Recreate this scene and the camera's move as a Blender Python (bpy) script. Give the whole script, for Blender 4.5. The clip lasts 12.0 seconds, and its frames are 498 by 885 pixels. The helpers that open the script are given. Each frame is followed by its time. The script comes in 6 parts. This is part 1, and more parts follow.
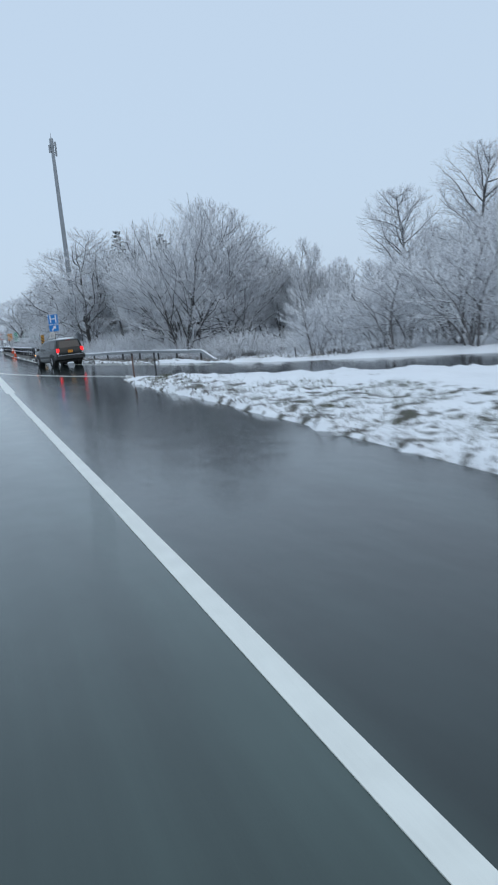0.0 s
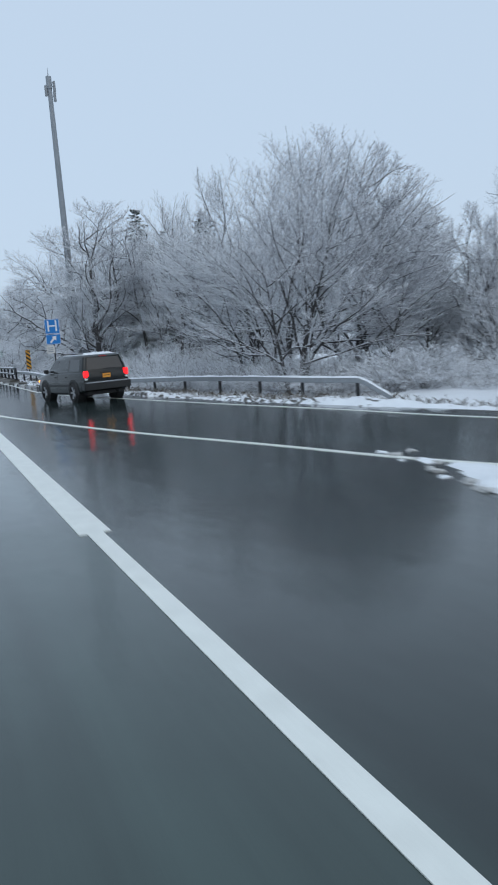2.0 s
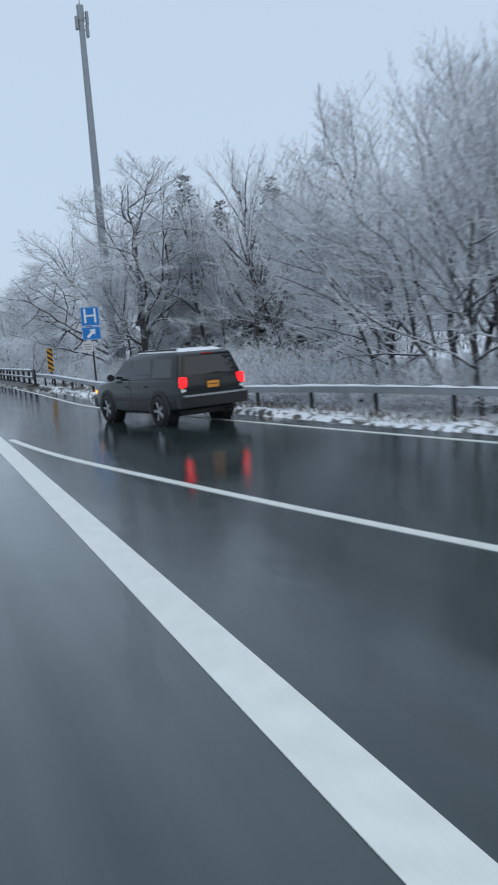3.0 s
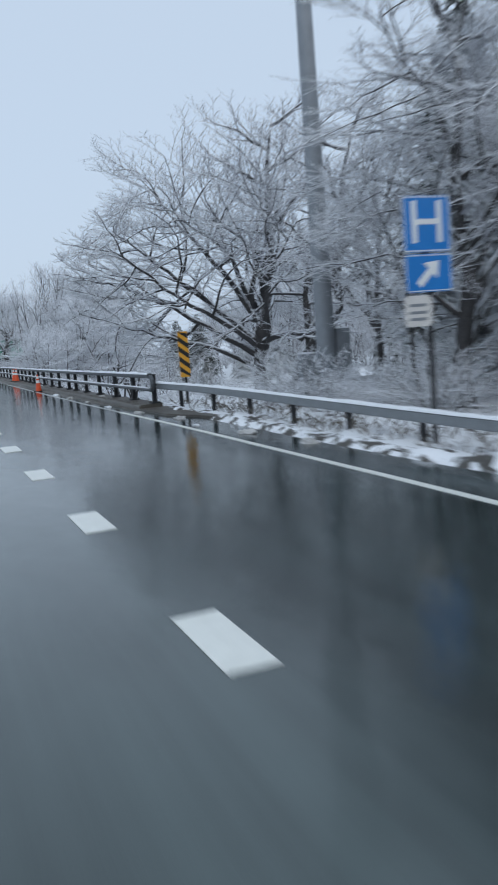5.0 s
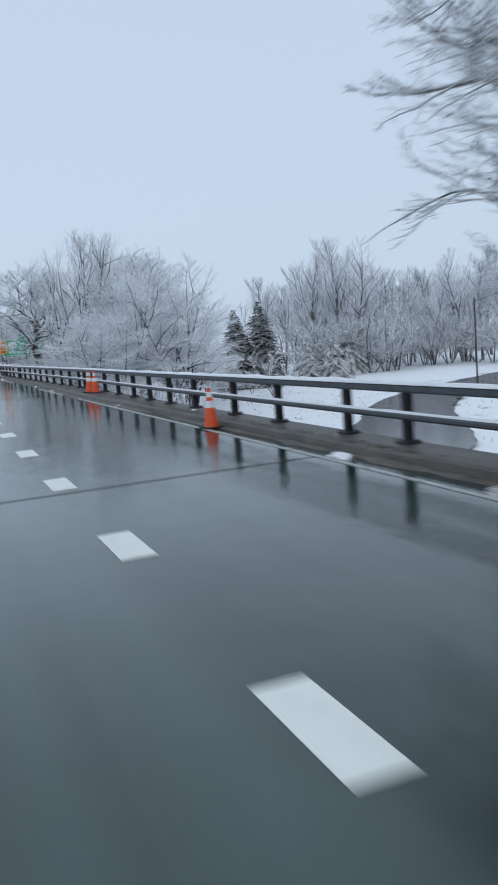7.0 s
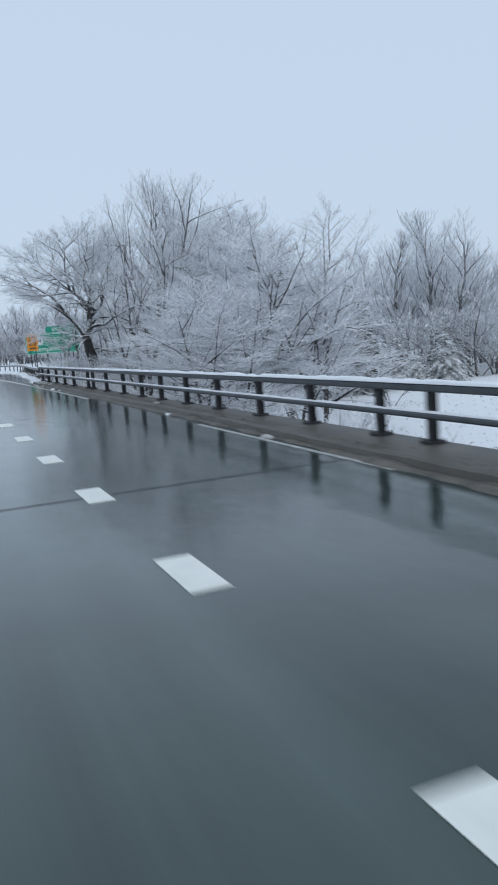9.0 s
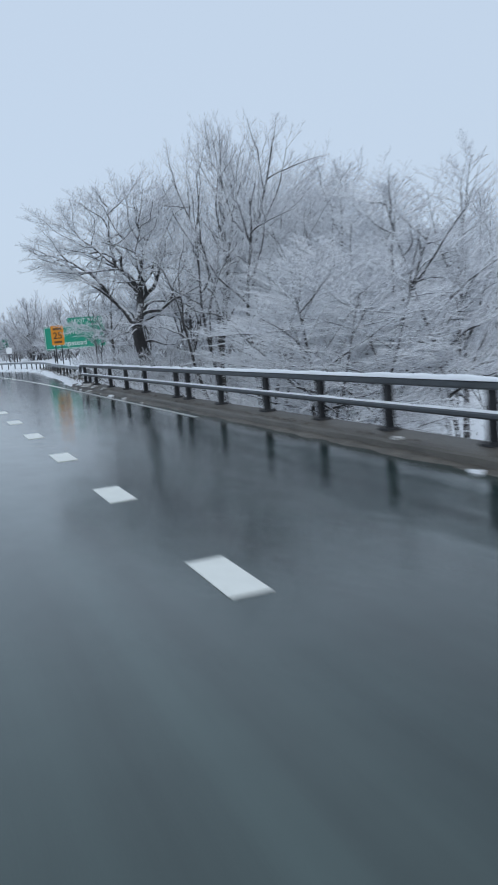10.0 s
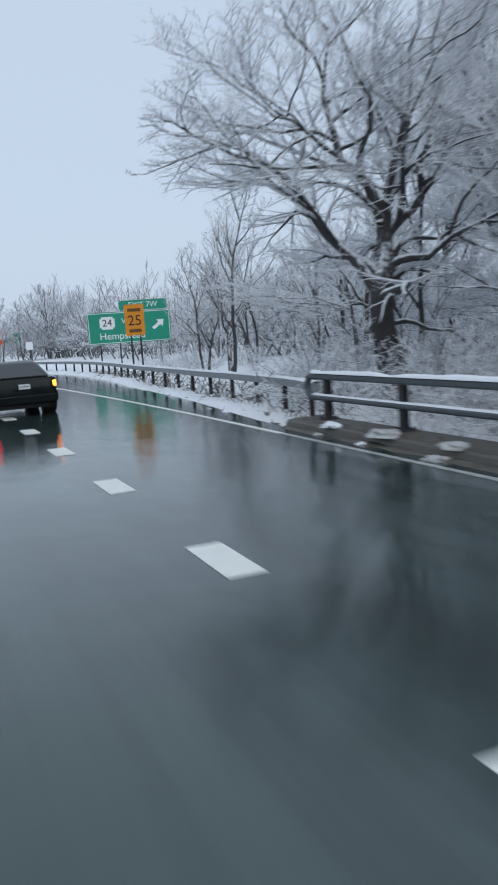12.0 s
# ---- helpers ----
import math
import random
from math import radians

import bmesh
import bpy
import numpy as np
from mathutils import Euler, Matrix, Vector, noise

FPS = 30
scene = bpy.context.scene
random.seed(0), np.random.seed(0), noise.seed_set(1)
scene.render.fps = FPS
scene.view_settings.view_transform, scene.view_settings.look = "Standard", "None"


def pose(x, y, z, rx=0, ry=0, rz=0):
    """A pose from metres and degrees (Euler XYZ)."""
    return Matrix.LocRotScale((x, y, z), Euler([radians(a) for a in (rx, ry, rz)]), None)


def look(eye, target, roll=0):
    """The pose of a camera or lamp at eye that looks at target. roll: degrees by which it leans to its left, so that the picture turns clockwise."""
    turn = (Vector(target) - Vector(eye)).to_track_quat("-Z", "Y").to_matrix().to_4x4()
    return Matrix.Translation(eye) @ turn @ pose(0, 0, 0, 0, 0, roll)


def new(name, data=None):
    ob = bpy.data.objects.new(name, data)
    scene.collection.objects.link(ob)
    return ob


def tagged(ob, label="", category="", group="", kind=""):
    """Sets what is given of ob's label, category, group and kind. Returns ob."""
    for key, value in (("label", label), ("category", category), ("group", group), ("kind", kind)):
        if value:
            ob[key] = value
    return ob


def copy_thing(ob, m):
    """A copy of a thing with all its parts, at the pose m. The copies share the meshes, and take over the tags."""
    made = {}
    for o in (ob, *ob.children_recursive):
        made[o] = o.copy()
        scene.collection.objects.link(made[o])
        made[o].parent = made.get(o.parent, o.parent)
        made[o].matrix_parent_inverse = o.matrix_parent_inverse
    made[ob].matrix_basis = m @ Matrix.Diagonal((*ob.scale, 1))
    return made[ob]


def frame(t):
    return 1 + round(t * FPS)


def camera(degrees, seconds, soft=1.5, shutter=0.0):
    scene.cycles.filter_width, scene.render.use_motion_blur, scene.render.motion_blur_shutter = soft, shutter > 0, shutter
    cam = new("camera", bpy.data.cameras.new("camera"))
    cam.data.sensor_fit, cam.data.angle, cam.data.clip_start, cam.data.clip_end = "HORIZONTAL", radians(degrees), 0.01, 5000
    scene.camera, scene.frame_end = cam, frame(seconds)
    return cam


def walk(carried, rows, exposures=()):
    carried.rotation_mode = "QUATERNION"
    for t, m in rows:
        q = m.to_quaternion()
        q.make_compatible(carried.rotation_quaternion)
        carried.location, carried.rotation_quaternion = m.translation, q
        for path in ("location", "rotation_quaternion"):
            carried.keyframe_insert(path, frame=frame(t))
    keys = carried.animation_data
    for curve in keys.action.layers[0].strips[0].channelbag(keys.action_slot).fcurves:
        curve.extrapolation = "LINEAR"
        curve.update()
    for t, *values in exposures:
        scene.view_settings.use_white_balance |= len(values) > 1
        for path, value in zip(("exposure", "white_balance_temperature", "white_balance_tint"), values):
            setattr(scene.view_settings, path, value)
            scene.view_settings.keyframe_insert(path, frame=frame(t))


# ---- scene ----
cam = camera(35.0, 12.0, soft=1.9, shutter=0.4)
PATH = [
    (0, pose(-0.430, -56.701, 1.694, 80.99, 5.77, -19.63)),
    (0.5, pose(-0.453, -51.665, 1.694, 82.45, 5.58, -19.72)),
    (1, pose(-0.527, -46.630, 1.694, 82.56, 4.72, -22.67)),
    (1.5, pose(-0.570, -41.596, 1.694, 82.28, 4.67, -22.42)),
    (2, pose(-0.597, -36.521, 1.694, 82.37, 4.64, -22.70)),
    (2.5, pose(-0.609, -31.366, 1.694, 82.57, 4.11, -22.94)),
    (3, pose(-0.609, -26.131, 1.694, 82.51, 4.34, -22.95)),
    (3.5, pose(-0.607, -20.785, 1.694, 82.46, 4.43, -22.78)),
    (4, pose(-0.614, -15.298, 1.694, 82.41, 4.52, -22.60)),
    (4.5, pose(-0.626, -9.669, 1.694, 82.41, 4.58, -22.69)),
    (5, pose(-0.638, -3.950, 1.694, 82.44, 4.53, -22.78)),
    (5.5, pose(-0.647, 1.806, 1.694, 82.52, 4.32, -22.76)),
    (6, pose(-0.649, 7.600, 1.694, 82.42, 4.22, -22.70)),
    (6.5, pose(-0.647, 13.409, 1.694, 82.24, 4.66, -22.65)),
    (7, pose(-0.641, 19.211, 1.694, 82.31, 4.60, -22.66)),
    (7.5, pose(-0.633, 25.006, 1.694, 82.30, 4.67, -22.71)),
    (8, pose(-0.623, 30.787, 1.694, 82.29, 4.75, -22.77)),
    (8.5, pose(-0.621, 36.548, 1.694, 82.28, 4.82, -22.66)),
    (9, pose(-0.634, 42.290, 1.694, 82.34, 4.51, -22.54)),
    (9.5, pose(-0.662, 47.979, 1.694, 82.30, 4.65, -22.42)),
    (10, pose(-0.703, 53.584, 1.694, 82.08, 4.60, -22.35)),
    (10.5, pose(-0.745, 59.104, 1.694, 81.87, 4.40, -22.32)),
    (11, pose(-0.777, 64.542, 1.694, 81.99, 4.05, -22.46)),
    (11.5, pose(-0.799, 69.901, 1.694, 82.08, 4.25, -22.55)),
    (12, pose(-0.814, 75.180, 1.694, 82.05, 4.00, -22.64)),
]
# the clip's white balance drifts slightly from cool to warm
walk(cam, PATH, [(0.0, 0.0, 6370, 8), (2.5, 0.0, 6420, 8.8), (4.5, 0.0, 6500, 10), (9.0, 0.0, 6500, 10), (12.0, 0.0, 6570, 10.8)])

# ---- world and light: an even overcast sky ----
world = bpy.data.worlds.new("overcast")
scene.world = world
world.use_nodes = True
wn = world.node_tree
sky = wn.nodes.new("ShaderNodeTexSky")
sky.sky_type = "NISHITA"
sky.sun_disc = False
sky.sun_elevation = radians(32)
sky.sun_rotation = radians(150)
sky.air_density, sky.dust_density, sky.ozone_density = 1.0, 4.0, 2.0
cloud = wn.nodes.new("ShaderNodeMixRGB")
cloud.inputs["Fac"].default_value = 0.86
cloud.inputs["Color2"].default_value = (6.1, 7.4, 9.05, 1)
wn.links.new(sky.outputs["Color"], cloud.inputs["Color1"])
bg = wn.nodes["Background"]
bg.inputs["Strength"].default_value = 0.1
wn.links.new(cloud.outputs["Color"], bg.inputs["Color"])
sun = new("sun", bpy.data.lights.new("sun", "SUN"))
sun.data.energy, sun.data.angle, sun.data.color = 0.5, radians(40), (1.0, 0.98, 0.95)
sun.matrix_world = look((-20, -30, 40), (0, 0, 0))


# ---- materials ----
def mat(name, color, rough=0.6, metal=0.0, vary=0.25, scale=6.0, bump=0.0, bump_scale=60.0, spec=0.5):
    """A surface with colour variation at two scales and a fine relief."""
    m = bpy.data.materials.new(name)
    m.use_nodes = True
    n, l = m.node_tree.nodes, m.node_tree.links
    b = n["Principled BSDF"]
    b.inputs["Roughness"].default_value, b.inputs["Metallic"].default_value = rough, metal
    b.inputs["Specular IOR Level"].default_value = spec
    co = n.new("ShaderNodeTexCoord")
    a, f = n.new("ShaderNodeTexNoise"), n.new("ShaderNodeTexNoise")
    a.inputs["Scale"].default_value, a.inputs["Detail"].default_value = scale, 4
    f.inputs["Scale"].default_value, f.inputs["Detail"].default_value = bump_scale, 3
    for q in (a, f):
        l.new(co.outputs["Object"], q.inputs["Vector"])
    mix = n.new("ShaderNodeMath")
    mix.operation = "ADD"
    l.new(a.outputs["Fac"], mix.inputs[0])
    l.new(f.outputs["Fac"], mix.inputs[1])
    ramp = n.new("ShaderNodeMapRange")
    ramp.inputs["From Min"].default_value, ramp.inputs["From Max"].default_value = 0.6, 1.4
    ramp.inputs["To Min"].default_value, ramp.inputs["To Max"].default_value = 1 - vary, 1 + vary
    l.new(mix.outputs[0], ramp.inputs["Value"])
    mul = n.new("ShaderNodeMixRGB")
    mul.blend_type, mul.inputs["Fac"].default_value = "MULTIPLY", 1
    mul.inputs["Color1"].default_value = (*color, 1)
    l.new(ramp.outputs["Result"], mul.inputs["Color2"])
    l.new(mul.outputs["Color"], b.inputs["Base Color"])
    if bump:
        bu = n.new("ShaderNodeBump")
        bu.inputs["Strength"].default_value, bu.inputs["Distance"].default_value = bump, 0.02
        l.new(mix.outputs[0], bu.inputs["Height"])
        l.new(bu.outputs["Normal"], b.inputs["Normal"])
    m["base"] = mul.name
    return m


def snowy(m, low=0.1, high=0.6, snow=(0.80, 0.83, 0.86), noise_scale=9.0):
    """Lays snow on the faces of a material that look upward."""
    n, l = m.node_tree.nodes, m.node_tree.links
    b = n["Principled BSDF"]
    geo, sep = n.new("ShaderNodeNewGeometry"), n.new("ShaderNodeSeparateXYZ")
    l.new(geo.outputs["Normal"], sep.inputs[0])
    no = n.new("ShaderNodeTexNoise")
    no.inputs["Scale"].default_value = noise_scale
    co = n.new("ShaderNodeTexCoord")
    l.new(co.outputs["Object"], no.inputs["Vector"])
    add = n.new("ShaderNodeMath")
    add.operation = "MULTIPLY_ADD"
    l.new(no.outputs["Fac"], add.inputs[0])
    add.inputs[1].default_value = 0.9
    l.new(sep.outputs["Z"], add.inputs[2])
    rng = n.new("ShaderNodeMapRange")
    rng.inputs["From Min"].default_value, rng.inputs["From Max"].default_value = low + 0.45, high + 0.45
    l.new(add.outputs[0], rng.inputs["Value"])
    mix = n.new("ShaderNodeMixRGB")
    l.new(rng.outputs["Result"], mix.inputs["Fac"])
    l.new(n[m["base"]].outputs["Color"], mix.inputs["Color1"])
    mix.inputs["Color2"].default_value = (*snow, 1)
    l.new(mix.outputs["Color"], b.inputs["Base Color"])
    return m


def wet_asphalt(name, color, low, high, old=(1, 1, 1)):
    """Dark asphalt under a film of water, with drier wheel tracks and patches; old: how much paler the older paving left of the lane line is."""
    m = mat(name, color, 0.2, 0, 0.3, 0.5, 0.03, 160.0)
    n, l = m.node_tree.nodes, m.node_tree.links
    b = n["Principled BSDF"]
    co, mp = n.new("ShaderNodeTexCoord"), n.new("ShaderNodeMapping")
    mp.inputs["Scale"].default_value = (0.9, 0.13, 1)
    l.new(co.outputs["Object"], mp.inputs["Vector"])
    no = n.new("ShaderNodeTexNoise")
    no.inputs["Scale"].default_value, no.inputs["Detail"].default_value = 1.0, 5
    l.new(mp.outputs["Vector"], no.inputs["Vector"])
    r = n.new("ShaderNodeMapRange")
    r.inputs["From Min"].default_value, r.inputs["From Max"].default_value = 0.35, 0.65
    r.inputs["To Min"].default_value, r.inputs["To Max"].default_value = low, high
    l.new(no.outputs["Fac"], r.inputs["Value"])
    # long pale streaks where the film of water thins
    st = n.new("ShaderNodeTexNoise")
    mp2 = n.new("ShaderNodeMapping")
    mp2.inputs["Scale"].default_value = (1.6, 0.05, 1)
    l.new(co.outputs["Object"], mp2.inputs["Vector"])
    l.new(mp2.outputs["Vector"], st.inputs["Vector"])
    st.inputs["Scale"].default_value, st.inputs["Detail"].default_value = 1.0, 6
    sr = n.new("ShaderNodeMapRange")
    sr.inputs["From Min"].default_value, sr.inputs["From Max"].default_value = 0.3, 0.7
    sr.inputs["To Min"].default_value, sr.inputs["To Max"].default_value = 0.7, 1.45
    l.new(st.outputs["Fac"], sr.inputs["Value"])
    tint = n.new("ShaderNodeMixRGB")
    tint.blend_type, tint.inputs["Fac"].default_value = "MULTIPLY", 1
    l.new(n[m["base"]].outputs["Color"], tint.inputs["Color1"])
    l.new(sr.outputs["Result"], tint.inputs["Color2"])
    where, seam, lane = n.new("ShaderNodeSeparateXYZ"), n.new("ShaderNodeMapRange"), n.new("ShaderNodeMixRGB")
    l.new(co.outputs["Object"], where.inputs[0])
    l.new(where.outputs["X"], seam.inputs["Value"])
    seam.inputs["From Min"].default_value, seam.inputs["From Max"].default_value = 0.95, 0.6
    l.new(seam.outputs["Result"], lane.inputs["Fac"])
    lane.blend_type = "MULTIPLY"
    lane.inputs["Color2"].default_value = (*old, 1)
    l.new(tint.outputs["Color"], lane.inputs["Color1"])
    l.new(lane.outputs["Color"], b.inputs["Base Color"])
    # water gathers along the gutter
    sep, gut = n.new("ShaderNodeSeparateXYZ"), n.new("ShaderNodeMapRange")
    l.new(co.outputs["Object"], sep.inputs[0])
    rag = n.new("ShaderNodeMath")
    rag.operation, rag.inputs[1].default_value = "MULTIPLY_ADD", 3.0
    l.new(no.outputs["Fac"], rag.inputs[0])
    l.new(sep.outputs["X"], rag.inputs[2])
    l.new(rag.outputs[0], gut.inputs["Value"])
    gut.inputs["From Min"].default_value, gut.inputs["From Max"].default_value = 4.4, 5.3
    gut.inputs["To Min"].default_value, gut.inputs["To Max"].default_value = 1.0, 0.25
    mul = n.new("ShaderNodeMath")
    mul.operation = "MULTIPLY"
    l.new(r.outputs["Result"], mul.inputs[0])
    l.new(gut.outputs["Result"], mul.inputs[1])
    l.new(mul.outputs[0], b.inputs["Roughness"])
    b.inputs["Specular IOR Level"].default_value = 0.5
    # the paving is not quite level: reflections break up into patches
    wave, swell = n.new("ShaderNodeTexNoise"), n.new("ShaderNodeBump")
    mp3 = n.new("ShaderNodeMapping")
    mp3.inputs["Scale"].default_value = (1.5, 0.7, 1)
    l.new(co.outputs["Object"], mp3.inputs["Vector"])
    l.new(mp3.outputs["Vector"], wave.inputs["Vector"])
    wave.inputs["Scale"].default_value, wave.inputs["Detail"].default_value = 1.0, 3
    l.new(wave.outputs["Fac"], swell.inputs["Height"])
    swell.inputs["Distance"].default_value, swell.inputs["Strength"].default_value = 0.01, 1.0
    if b.inputs["Normal"].links:
        l.new(b.inputs["Normal"].links[0].from_socket, swell.inputs["Normal"])
    l.new(swell.outputs["Normal"], b.inputs["Normal"])
    return m


M_ROAD = wet_asphalt("wet_asphalt", (0.015, 0.024, 0.023), 0.012, 0.10, (2.8, 2.7, 2.6))
M_MERGE = wet_asphalt("wet_worn_asphalt", (0.029, 0.041, 0.041), 0.012, 0.10, (2.0, 1.9, 1.9))
M_DECK = wet_asphalt("wet_deck_asphalt", (0.024, 0.040, 0.038), 0.012, 0.06, (1.8, 1.6, 1.6))
M_LOWROAD = wet_asphalt("slushy_asphalt", (0.05, 0.053, 0.055), 0.35, 0.6)
M_LANE = mat("road_paint", (0.77, 0.79, 0.74), 0.35, 0, 0.12, 5, 0.1, 90)
M_WORN = mat("worn_road_paint", (0.40, 0.41, 0.40), 0.35, 0, 0.6, 7, 0.1, 60)
M_SNOW = mat("snow", (0.82, 0.85, 0.88), 0.55, 0, 0.06, 1.2, 0.5, 14)
M_DIRTSNOW = mat("slush", (0.5, 0.5, 0.49), 0.5, 0, 0.45, 9, 0.8, 40)
M_BARK = snowy(mat("frosted_bark", (0.055, 0.052, 0.052), 0.85, 0, 0.45, 5, 0.8, 24), 0.26, 0.6)
M_TWIG = snowy(mat("frosted_twigs", (0.38, 0.38, 0.405), 0.8, 0, 0.25, 3), -0.45, 0.2)
# frost white, paled further: aerial haze is put into this base colour
M_FROST_HAZE = snowy(mat("hazy_frosted_twigs", (0.55, 0.55, 0.58), 0.8, 0, 0.25, 3), -0.6, 0.1)
M_DARKTWIG = snowy(mat("snowy_dark_twigs", (0.15, 0.145, 0.155), 0.8, 0, 0.3, 3), -0.2, 0.4)
# frosted bark in a lighter grey, with the haze of distance painted in
M_LIMB_HAZE = snowy(mat("hazy_frosted_limbs", (0.12, 0.115, 0.118), 0.85, 0, 0.35, 5, 0.5, 30), 0.05, 0.6)
M_NEEDLE = snowy(mat("snowy_needles", (0.018, 0.03, 0.02), 0.75, 0, 0.4, 3), 0.62, 1.1)
M_LADEN = snowy(mat("snow_laden_needles", (0.03, 0.045, 0.035), 0.75, 0, 0.4, 3), 0.05, 0.75)
M_STEEL = mat("galvanised_steel", (0.27, 0.29, 0.305), 0.5, 0.6, 0.2, 7, 0.1, 50)
M_RAIL = mat("weathered_rail_steel", (0.105, 0.115, 0.125), 0.55, 0.5, 0.3, 5, 0.2, 40)
M_RUST = mat("rusty_steel", (0.046, 0.048, 0.052), 0.7, 0.35, 0.4, 8, 0.3, 50)
M_CONC = mat("wet_concrete", (0.088, 0.08, 0.067), 0.5, 0, 0.45, 1.3, 0.5, 26)
M_GRIT = mat("gritty_slush", (0.10, 0.09, 0.075), 0.55, 0, 0.7, 3, 0.9, 22)
M_POLE = mat("grey_pole", (0.25, 0.27, 0.29), 0.5, 0.4, 0.15, 4)


def part(name, bm, material, parent=None, label=""):
    """Links a bmesh as one mesh object under a thing or a part."""
    me = bpy.data.meshes.new(name)
    bm.to_mesh(me)
    bm.free()
    me.materials.append(material)
    ob = new(name, me)
    ob.parent = parent
    return tagged(ob, label)


def raw(name, verts, faces, material, parent=None, label="", smooth=False):
    me = bpy.data.meshes.new(name)
    me.from_pydata(verts, [], faces)
    me.materials.append(material)
    if smooth:
        me.shade_smooth()
    me.update()
    ob = new(name, me)
    ob.parent = parent
    return tagged(ob, label)


def holder(name, m, label, category, group="", kind=""):
    ob = new(name)
    ob.matrix_world = m
    return tagged(ob, label, category, group, kind)


def add_box(bm, x0, x1, y0, y1, z0, z1, bevel=0.0):
    r = bmesh.ops.create_cube(bm, size=1)
    bmesh.ops.scale(bm, vec=(x1 - x0, y1 - y0, z1 - z0), verts=r["verts"])
    bmesh.ops.translate(bm, vec=((x0 + x1) / 2, (y0 + y1) / 2, (z0 + z1) / 2), verts=r["verts"])
    if bevel:
        es = {e for v in r["verts"] for e in v.link_edges}
        bmesh.ops.bevel(bm, geom=list(es), offset=bevel, segments=2, affect="EDGES")
    return bm


def box(x0, x1, y0, y1, z0, z1, bevel=0.0):
    return add_box(bmesh.new(), x0, x1, y0, y1, z0, z1, bevel)


def add_tube(bm, a, b, r0, r1=None, n=12):
    a, b = Vector(a), Vector(b)
    d = b - a
    m = Matrix.Translation((a + b) / 2) @ d.to_track_quat("Z", "Y").to_matrix().to_4x4()
    bmesh.ops.create_cone(bm, cap_ends=True, segments=n, radius1=r0, radius2=r0 if r1 is None else r1, depth=d.length, matrix=m)
    return bm


def tube(a, b, r0, r1=None, n=12):
    return add_tube(bmesh.new(), a, b, r0, r1, n)


# ---- the plan: how the road bends ----
def curve(knots):
    """A smooth function through knots."""
    ks = np.array(knots, float)
    x, v = ks[:, 0], ks[:, 1]
    s = np.gradient(v, x)

    def at(q):
        i = int(np.clip(np.searchsorted(x, q) - 1, 0, len(x) - 2))
        h = x[i + 1] - x[i]
        u = (q - x[i]) / h
        if q < x[0] or q > x[-1]:
            e = 0 if q < x[0] else -1
            return float(v[e] + s[e] * (q - x[e]))
        return float((1 + 2 * u) * (1 - u) ** 2 * v[i] + u * (1 - u) ** 2 * h * s[i] + u * u * (3 - 2 * u) * v[i + 1] - u * u * (1 - u) * h * s[i + 1])
    return at


LANE = curve([(-130, 0.74), (-50, 0.74), (-30, 0.72), (-16, 0.76), (-3, 0.77), (12, 0.76), (26, 0.8), (41, 0.95), (56, 1.07), (70, 1.12), (85, 1.13), (97, 1.0), (110, 0.5), (125, -0.7), (145, -4), (165, -9.5), (200, -26), (260, -68)])
EDGE = curve([(-42, 15.2), (-32, 10.9), (-25.8, 8.3), (-21.4, 7.5), (-17.9, 6.8), (-11.4, 5.62), (-7, 4.9), (-3.6, 4.38), (-1, 4.17), (4, 4.16), (12, 4.21), (20, 4.15), (35, 4.24), (51, 4.37), (73, 4.53), (85, 4.57), (94, 4.55), (107, 4.15), (125, 2.8), (145, -0.5), (165, -6), (200, -22.5), (260, -64.5)])
GORE = curve([(-60, 21), (-41, 11.0), (-35.5, 8.2), (-31.6, 6.4), (-28.4, 5.1), (-25.4, 4.3), (-21.8, 3.3), (-16.9, 2.2), (-12.8, 1.42), (-8.6, 0.98), (-6, 0.8)])
BANK = curve([(-28.6, 9.7), (-25, 9.0), (-22, 8.3), (-18, 7.4), (-11, 6.3), (-5, 5.6), (3, 5.05), (16, 5.1), (30, 4.7), (83, 4.9), (88.7, 5.04), (91.6, 5.34), (96.4, 5.84), (102, 6.15), (112, 6.9), (120, 7.0), (130, 5.6), (142, 2.5), (160, -4.5), (200, -22), (260, -64)])
ISLE = curve([(-130, 4.1), (-50, 4.1), (-41, 4.3), (-36, 4.27), (-33, 4.36), (-30.4, 4.7), (-28.6, 5.05)])
RAMP_N = curve([(-120, 53), (-60, 21.4), (-47, 14.4), (-41.2, 11.2), (-36, 8.5), (-33, 7.1), (-30.6, 5.9), (-28.6, 5.05)])
RAMP_F = curve([(-120, 58), (-58, 24.6), (-45, 17.4), (-38, 13.8), (-33, 11.4), (-28.6, 9.7)])
BRIDGE0, BRIDGE1 = 16.6, 87.7
RAILING = curve([(16, 5.15), (30, 5.09), (40, 5.14), (50, 5.32), (60, 5.35), (73, 5.38), (88, 5.48)])
KERB = curve([(16, 4.66), (30, 4.6), (40, 4.54), (49, 4.5), (54, 4.66), (60, 4.8), (73, 4.88), (88, 4.98)])
LEFT = -12.5


